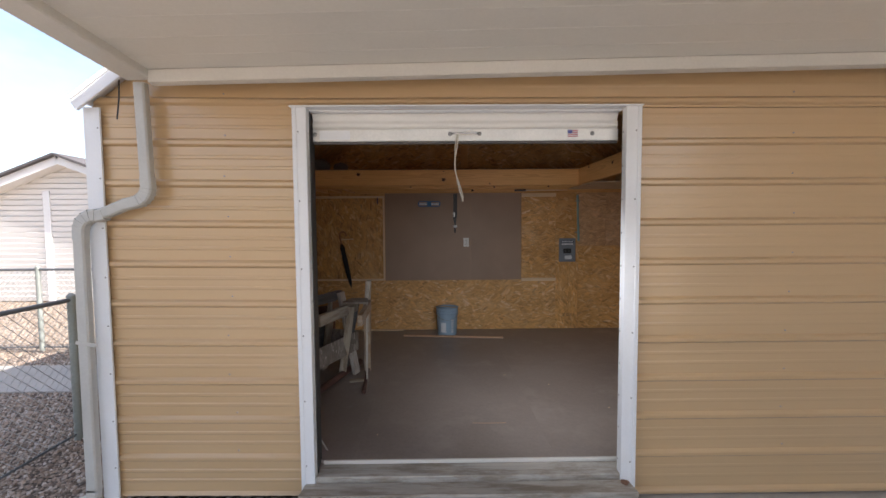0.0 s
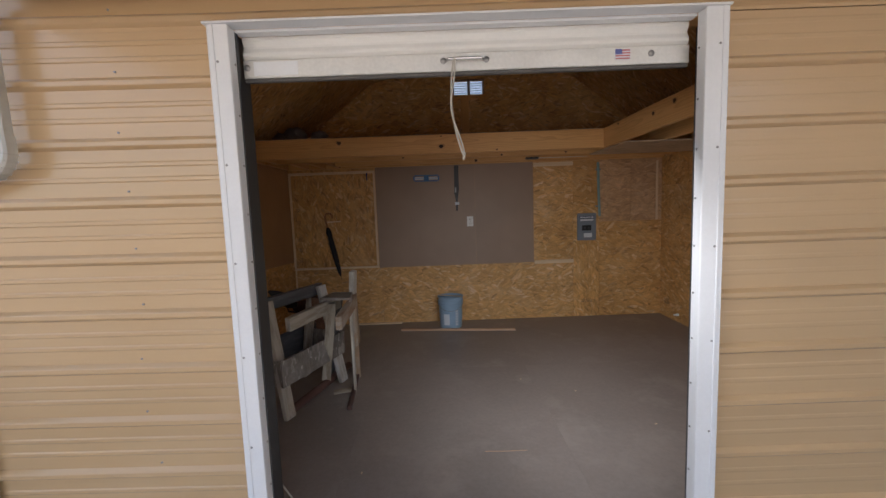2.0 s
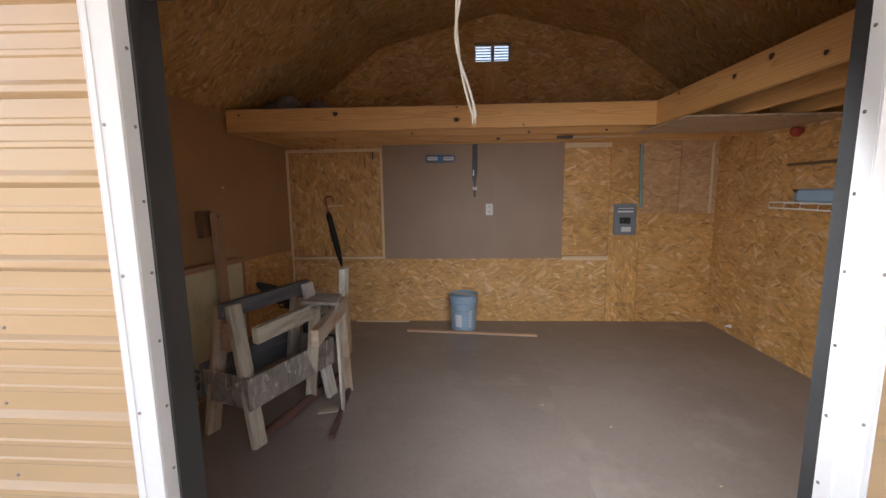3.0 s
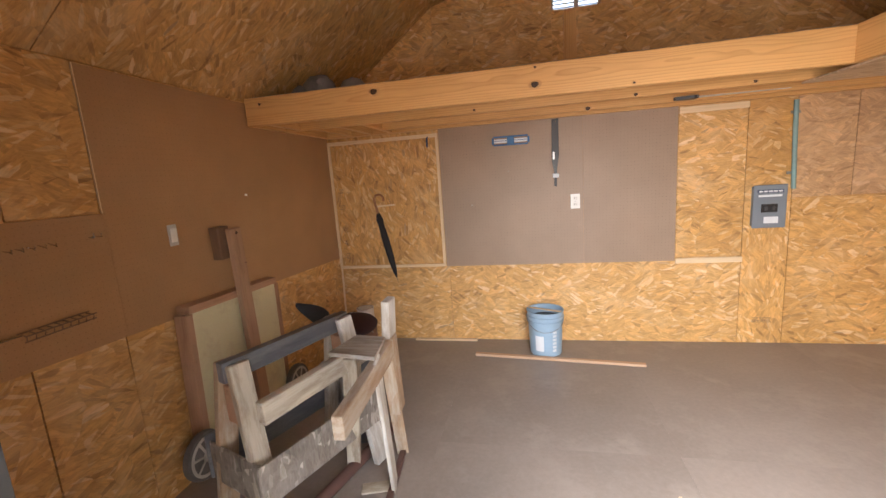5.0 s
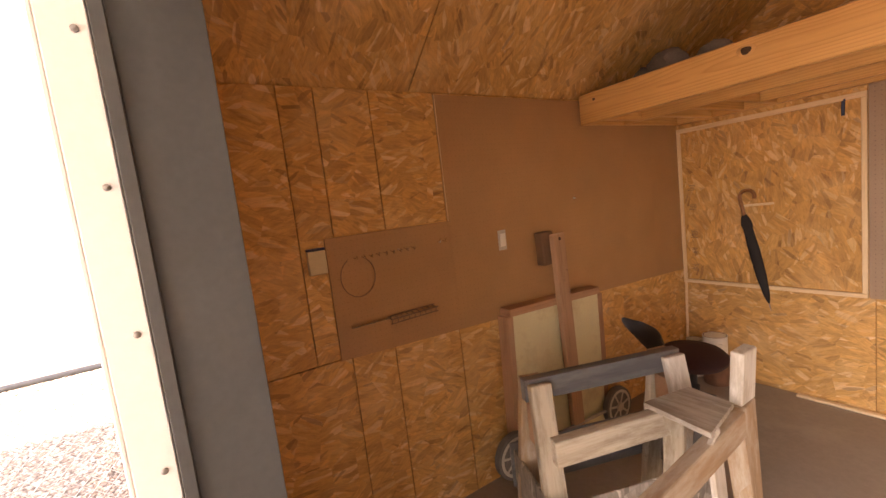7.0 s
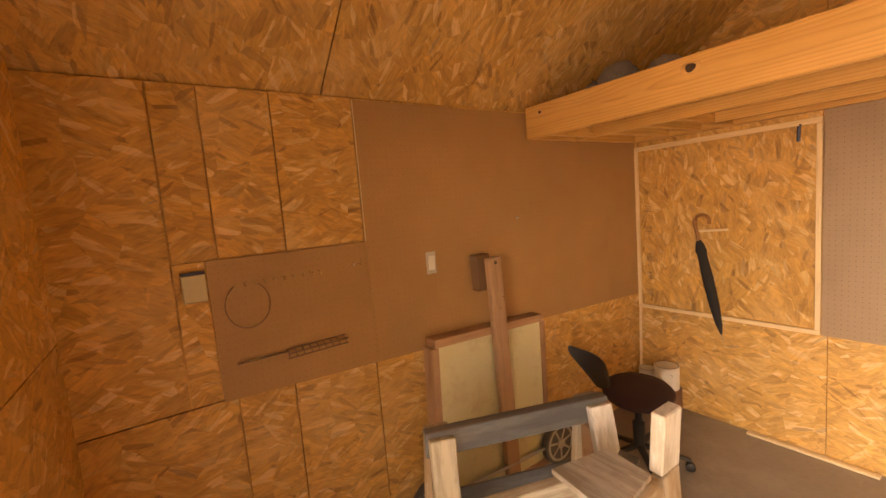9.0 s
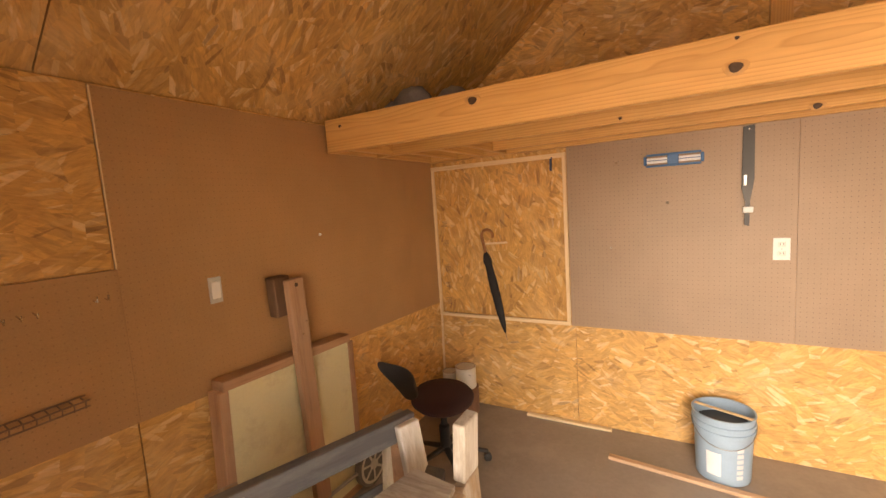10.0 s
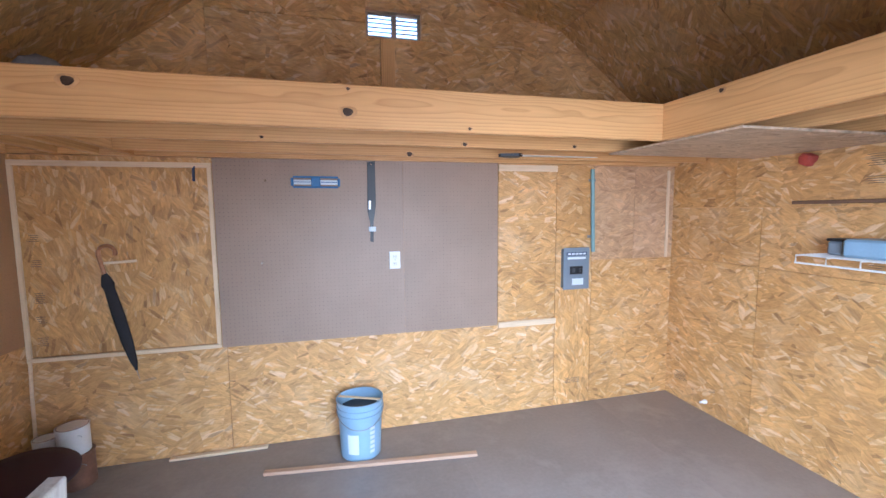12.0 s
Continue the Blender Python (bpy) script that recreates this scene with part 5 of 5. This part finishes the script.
part("handle", bm, WOOD_HANDLE, umbrella, "", None, True)
bm = bmesh.new()
lathe(bm, [(0.011, 0), (0.011, 0.02)], 12, Matrix.Translation(top - dirn * 0.025) @ dirn.to_track_quat("Z", "Y").to_matrix().to_4x4())
part("collar", bm, CHROME, umbrella, "", None, True)
tagged(board("hanging_peg", (-1.335, YB - 0.050, 1.226), (-1.165, YB - 0.022, 1.232), 0.02, 0.014, PALE), "pale wooden peg strip on the wall", "peg")
bm = bmesh.new()
tube(bm, [(-0.833, YB - 0.02, 1.775), (-0.833, YB - 0.045, 1.765), (-0.835, YB - 0.045, 1.69)], 0.008, 8)
tagged(part("wall_hook", bm, NAVY, None, "", None, True), "short dark metal hook on the wall", "hook")

level = thing("spirit_level", "blue plastic spirit level hung on the pegboard", "spirit level", pose(-0.152, YB - 0.035, 1.690, 0, 0.5, 0))
bm = bmesh.new()
for z in (-0.031, 0.031):
    block(bm, (0.270, 0.024, 0.011), Matrix.Translation((0, 0, z)), 0.003)
for x in (-0.140, 0.140):
    block(bm, (0.016, 0.024, 0.050), Matrix.Translation((x, 0, 0)), 0.004)
block(bm, (0.055, 0.024, 0.054), Matrix.Translation((0, 0, 0)), 0.004)
part("body", bm, BLUE, level)
for x in (-0.080, 0.080):
    bm = bmesh.new()
    block(bm, (0.104, 0.010, 0.030), Matrix.Translation((x, 0.004, 0)), 0.002)
    part("vial_bar", bm, LABEL, level)
for x in (-0.08, 0.0, 0.08):
    bm = bmesh.new()
    block(bm, (0.10 if x else 0.03, 0.006, 0.004), Matrix.Translation((x, -0.005, 0)), 0.001)
    part("slot", bm, BLUE, level)

blade = thing("mower_blade", "long black steel blade hung on the pegboard", "blade", pose(0.190, YB - 0.032, 1.565, 0, 0.8, 0))
bm = bmesh.new()
prism(bm, [(-0.026, 0.255), (0.024, 0.262), (0.028, -0.02), (0.012, -0.13), (0.012, -0.262), (-0.010, -0.255), (-0.008, -0.14), (-0.026, -0.06)], -0.004, 0.004)
part("bar", bm, BLACK, blade, "", pose(0, 0, 0, 90))
bm = bmesh.new()
block(bm, (0.046, 0.012, 0.032), Matrix.Translation((0.004, -0.006, -0.175)), 0.003)
part("tag", bm, LABEL, blade, "white tag")
bm = bmesh.new()
block(bm, (0.018, 0.010, 0.06), Matrix.Translation((-0.012, -0.006, -0.02)), 0.003)
part("clip", bm, SCREW, blade)
bm = bmesh.new()
lathe(bm, [(0.004, 0), (0.004, 0.03)], 8, pose(0, 0.02, 0.24, 90))
part("hanger", bm, CHROME, blade)


def wall_plate(name, m, label, category, switch):
    """A cover plate with a rocker or a pair of sockets."""
    ob = thing(name, label, category, m)
    bm = bmesh.new()
    block(bm, ((0.052, 0.104, 0.007) if switch else (0.072, 0.116, 0.007)), Matrix.Translation((0, 0, 0.0035)), 0.002)
    part("plate", bm, (SPOUT if switch else WHITE_PLASTIC), ob)
    if switch:
        bm = bmesh.new()
        block(bm, (0.034, 0.068, 0.008), pose(0, 0, 0.009, 4), 0.002)
        part("rocker", bm, WHITE_PLASTIC, ob)
    else:
        for y in (-0.024, 0.024):
            bm = bmesh.new()
            block(bm, (0.033, 0.028, 0.004), Matrix.Translation((0, y, 0.008)), 0.002)
            s = part("socket", bm, CAN_WHITE, ob)
            for x in (-0.007, 0.007):
                bm = bmesh.new()
                block(bm, (0.0025, 0.010, 0.001), Matrix.Translation((x, y + 0.002, 0.0105)))
                part("slot", bm, BLACK, s)
    bm = bmesh.new()
    lathe(bm, [(0.003, 0.006), (0.003, 0.0085)], 8)
    part("screw", bm, SCREW, ob)
    return ob


wall_plate("outlet", ON_BACK @ Matrix.Translation((0.337, 1.178, 0.017)), "white double outlet plate on the pegboard", "outlet", False)
wall_plate("light_switch", ON_LEFT @ Matrix.Translation((3.791, 1.250, 0.017)), "white rocker light switch on the pegboard", "switch", True)
bm = bmesh.new()
block(bm, (0.072, 0.094, 0.022), ON_LEFT @ Matrix.Translation((2.832, 1.300, 0.023)), 0.003)
note = tagged(part("note_block", bm, CREAM), "cream note block with a dark blue top on the wall", "note block")
bm = bmesh.new()
block(bm, (0.072, 0.010, 0.024), ON_LEFT @ Matrix.Translation((2.832, 1.3525, 0.024)), 0.002)
part("header_strip", bm, NAVY, note, "dark blue strip")

# breaker panel and conduit
panel = thing("breaker_panel", "blue-grey electrical breaker panel on the wall", "breaker panel", ON_BACK @ Matrix.Translation((1.678, 1.068, 0.011)))
bm = bmesh.new()
block(bm, (0.196, 0.290, 0.048), Matrix.Translation((0, 0, 0.024)), 0.004)
part("box", bm, STEEL_BLUE, panel)
bm = bmesh.new()
block(bm, (0.216, 0.312, 0.006), Matrix.Translation((0, 0, 0.051)), 0.003)
cover = part("cover", bm, STEEL_BLUE, panel)
for name, w, h, x, y, mat_ in (("header_label", 0.165, 0.022, 0, 0.110, NAVY), ("header_label", 0.150, 0.016, 0, 0.078, LABEL), ("breaker_slot", 0.105, 0.060, -0.002, -0.012, BLACK), ("instruction_label", 0.092, 0.048, 0.012, -0.098, LABEL)):
    bm = bmesh.new()
    block(bm, (w, h, 0.004), Matrix.Translation((x, y, 0.055)), 0.001)
    part(name, bm, mat_, cover)
for k in range(5):
    bm = bmesh.new()
    block(bm, (0.024, 0.012, 0.003), Matrix.Translation((-0.062 + k * 0.031, 0.110, 0.0575)))
    part("print_bar", bm, LABEL, cover)
for x in (-0.026, 0.022):
    bm = bmesh.new()
    block(bm, (0.020, 0.030, 0.010), Matrix.Translation((x, -0.012, 0.060)), 0.002)
    part("breaker", bm, TRACK, cover)
bm = bmesh.new()
tube(bm, [(1.838, YB - 0.030, 1.185), (1.826, YB - 0.030, 1.50), (1.818, YB - 0.030, 1.80)], 0.015, 12)
conduit = tagged(part("conduit", bm, TEAL, None, "", None, True), "weathered teal-grey pipe on the wall", "pipe")
for z in (1.30, 1.72):
    bm = bmesh.new()
    block(bm, (0.060, 0.006, 0.020), Matrix.Translation((1.826, YB - 0.014, z)), 0.001)
    part("clamp", bm, SCREW, conduit)

# pegboard hooks and wires on the side wall
hooks = []
for k in range(9):
    y = 2.985 + k * 0.034
    bm = bmesh.new()
    x = XL + 0.018
    tube(bm, [(x, y, 1.292 + 0.001 * k), (x + 0.03, y, 1.292), (x + 0.036, y, 1.286), (x + 0.036, y, 1.302)], 0.0022, 6)
    hooks.append(tagged(part("peg_hook", bm, CHROME, None, "", None, True), "small wire hook in the pegboard", "hook", "row of pegboard hooks"))
for y in (3.40, 3.43):
    bm = bmesh.new()
    tube(bm, [(XL + 0.018, y, 1.30), (XL + 0.045, y, 1.298), (XL + 0.045, y, 1.315)], 0.0022, 6)
    tagged(part("peg_hook", bm, CHROME, None, "", None, True), "small wire hook in the pegboard", "hook", "row of pegboard hooks")
bm = bmesh.new()
loop = [(XL + 0.030, 2.99 + 0.075 * math.cos(radians(a)), 1.215 + 0.085 * math.sin(radians(a))) for a in range(120, 421, 12)]
tube(bm, loop, 0.0022, 6)
tagged(part("wire_loop", bm, RUSTY_WIRE, None, "", None, True), "thin rusty wire loop hung on the pegboard", "wire")
rack = thing("tool_rack", "narrow wire tool rack on the pegboard", "tool rack")
for z, x in ((1.005, 0.055), (0.985, 0.050), (1.012, 0.020)):
    bm = bmesh.new()
    tube(bm, [(XL + x, 3.10, z), (XL + x, 3.34, z + 0.004)], 0.0028, 6)
    part("rail", bm, RUSTY_WIRE, rack, "", None, True)
for k in range(9):
    bm = bmesh.new()
    y = 3.105 + k * 0.028
    tube(bm, [(XL + 0.018, y, 1.012), (XL + 0.055, y, 1.005), (XL + 0.050, y, 0.985)], 0.0022, 6)
    part("rung", bm, RUSTY_WIRE, rack, "", None, True)
bm = bmesh.new()
tube(bm, [(XL + 0.03, 2.93, 1.008), (XL + 0.035, 3.02, 1.010), (XL + 0.03, 3.11, 1.008)], 0.004, 8)
tagged(part("metal_rod", bm, CHROME, None, "", None, True), "thin bright metal rod on the pegboard", "rod")
for x, z, m_ in ((-0.45, 1.70, ON_BACK), (-0.18, 1.45, ON_BACK), (-0.49, 1.19, ON_BACK), (4.372, 1.415, ON_LEFT)):
    bm = bmesh.new()
    lathe(bm, [(0.007, 0.016), (0.007, 0.022), (0.003, 0.030)], 10, m_ @ Matrix.Translation((x, z, 0)))
    tagged(part("screw_peg", bm, (BROWN_WOOD if m_ is ON_BACK else WHITE_PLASTIC), None, "", None, True), "small peg in the pegboard", "peg")

# ---- side wall shelf and its things ----
shelf = thing("wire_shelf", "white wire shelf on the strand board wall", "shelf")
SZ, SY0, SY1, SD = 1.264, 3.30, 4.415, 0.29
SX = XR - 0.012
for k in range(12):
    x = SX - 0.006 - k * (SD - 0.012) / 11
    bm = bmesh.new()
    tube(bm, [(x, SY0, SZ), (x, SY1, SZ)], 0.003, 6)
    part("wire", bm, WHITE_PLASTIC, shelf, "", None, True)
bm = bmesh.new()
tube(bm, [(SX - SD, SY0, SZ - 0.040), (SX - SD, SY1, SZ - 0.040)], 0.005, 8)
part("front_rail", bm, WHITE_PLASTIC, shelf, "", None, True)
for k in range(9):
    y = SY0 + 0.005 + k * (SY1 - SY0 - 0.01) / 8
    bm = bmesh.new()
    tube(bm, [(SX, y, SZ - 0.004), (SX - SD, y, SZ - 0.004), (SX - SD, y, SZ - 0.040)], 0.004, 6)
    part("cross_wire", bm, WHITE_PLASTIC, shelf, "", None, True)
caddy = thing("storage_box", "pale blue-white plastic box with a dark end on the shelf", "box", pose(SX - 0.15, 4.075, SZ + 0.004))
bm = bmesh.new()
block(bm, (0.18, 0.34, 0.088), Matrix.Translation((0, 0, 0.044)), 0.012)
part("body", bm, BUCKET, caddy)
bm = bmesh.new()
block(bm, (0.13, 0.010, 0.056), Matrix.Translation((0, 0.171, 0.044)), 0.003)
part("end_panel", bm, TEAL, caddy)
tin = thing("dark_tin", "small dark grey tin standing on the wire shelf", "tin", pose(SX - 0.14, 4.305, SZ + 0.004))
bm = bmesh.new()
block(bm, (0.10, 0.075, 0.072), Matrix.Translation((0, 0, 0.036)), 0.012)
part("body", bm, STEEL_BLUE, tin)
bm = bmesh.new()
block(bm, (0.104, 0.079, 0.014), Matrix.Translation((0, 0, 0.077)), 0.005)
part("lid", bm, BLACK, tin)
tagged(board("wall_stick", (XR - 0.030, 4.640, 1.535), (XR - 0.030, 3.40, 1.545), 0.020, 0.020, DARK_WOOD), "dark thin stick fixed along the wall", "stick")
bm = bmesh.new()
lathe(bm, [(0.01, -0.04), (0.03, -0.032), (0.042, 0.0), (0.036, 0.022), (0.012, 0.03)], 14, pose(XR - 0.055, 4.555, 1.775, 20), 0.15)
tagged(part("red_rag", bm, RED, None, "", None, True), "small balled red rag tucked under the loft", "rag")
bm = bmesh.new()
lathe(bm, [(0.016, 0.0), (0.016, 0.02), (0.009, 0.03), (0.009, 0.05)], 14, pose(XR - 0.012, 5.16, 0.085, 0, -90))
tagged(part("pipe_cap", bm, WHITE_PLASTIC, None, "", None, True), "small white pipe cap low on the wall", "pipe cap")

# ---- things on and under the loft ----
def bundle(x, y, z, r, seed):
    """A lumpy rolled bundle of cloth."""
    bm = bmesh.new()
    bmesh.ops.create_icosphere(bm, subdivisions=3, radius=1.0)
    for v in bm.verts:
        k = 1 + 0.22 * noise.noise(v.co * 2.1 + Vector((seed, 0, 0)))
        v.co = Vector((v.co.x * r * 1.25 * k, v.co.y * r * k, max(-0.72, v.co.z) * r * k))
    low = min(v.co.z for v in bm.verts)
    return tagged(part("rolled_blanket", bm, GREY_CLOTH, None, "", pose(x, y, z - low), True), "dusty grey rolled blanket lying on the loft", "blanket", "blankets on the loft")


bundle(-1.36, 4.78, LZ1 + 0.013, 0.085, 1)
bundle(-1.14, 4.80, LZ1 + 0.013, 0.065, 7)
bundle(-1.52, 4.82, LZ1 + 0.013, 0.060, 12)

saw = thing("hand_saw", "old hand saw lying across the loft joists", "saw", pose(1.20, 5.08, LZ0 - 0.004))
bm = bmesh.new()
prism(bm, [(-0.20, -0.035), (0.34, -0.012), (0.34, 0.014), (-0.20, 0.05)], -0.001, 0.001)
part("blade", bm, DIRTY_WHITE, saw)
bm = bmesh.new()
prism(bm, [(-0.30, -0.012), (-0.20, -0.040), (-0.17, -0.03), (-0.17, 0.045), (-0.21, 0.052), (-0.30, 0.02)], -0.009, 0.009)
part("handle", bm, BLACK, saw)


# ---- small marks and litter ----
def stamp(wall, on, x, y, w, rows, rng):
    """A faded mill stamp on a board: short bars in place of its print."""
    for k in range(rows):
        bm = bmesh.new()
        block(bm, (w * rng.uniform(0.6, 1.0), 0.0035, 0.0008), on @ Matrix.Translation((x + rng.uniform(-0.004, 0.004), y - 0.011 * k, 0.0114)))
        part("stamp_bar", bm, STAMP, wall)


rng = random.Random(9)
for y, rows in ((1.39, 4), (1.25, 4), (1.065, 6), (0.93, 4), (0.81, 5)):
    stamp(wall_back, ON_BACK, -1.655, y, 0.055, rows, rng)
for y, rows in ((1.77, 6), (1.66, 4)):
    stamp(wall_right, ON_RIGHT, 4.27, y, 0.10, rows, rng)
stamp(wall_right, ON_RIGHT, 4.24, 1.215, 0.07, 3, rng)
stamp(wall_right, ON_RIGHT, 5.40, 0.215, 0.13, 6, rng)
stamp(wall_back, ON_BACK, 1.70, 0.205, 0.15, 4, rng)
for x, y, a in ((1.265, 3.112, 20), (-0.451, 2.743, 80), (0.930, 3.590, 50), (0.578, 3.827, 10)):
    tagged(box_part("wood_chip", (0.016, 0.007, 0.003), PALE, None, pose(x, y, 0.0016, 0, 0, a), 0.001), "tiny pale wood chip on the floor", "wood chip", "chips on the floor")
bm = bmesh.new()
tube(bm, [(0.204, 2.891, 0.002), (0.32, 2.886, 0.002), (0.437, 2.889, 0.002)], 0.0018, 6)
tagged(part("straw", bm, BATTEN, None, "", None, True), "thin pale straw lying on the floor", "straw")
bm = bmesh.new()
tube(bm, [(-0.865, 2.482, 0.32), (-0.735, 2.55, 0.006)], 0.004, 8)
tagged(part("thin_rod", bm, SPOUT, None, "", None, True), "thin grey rod leaning inside the doorway", "rod")
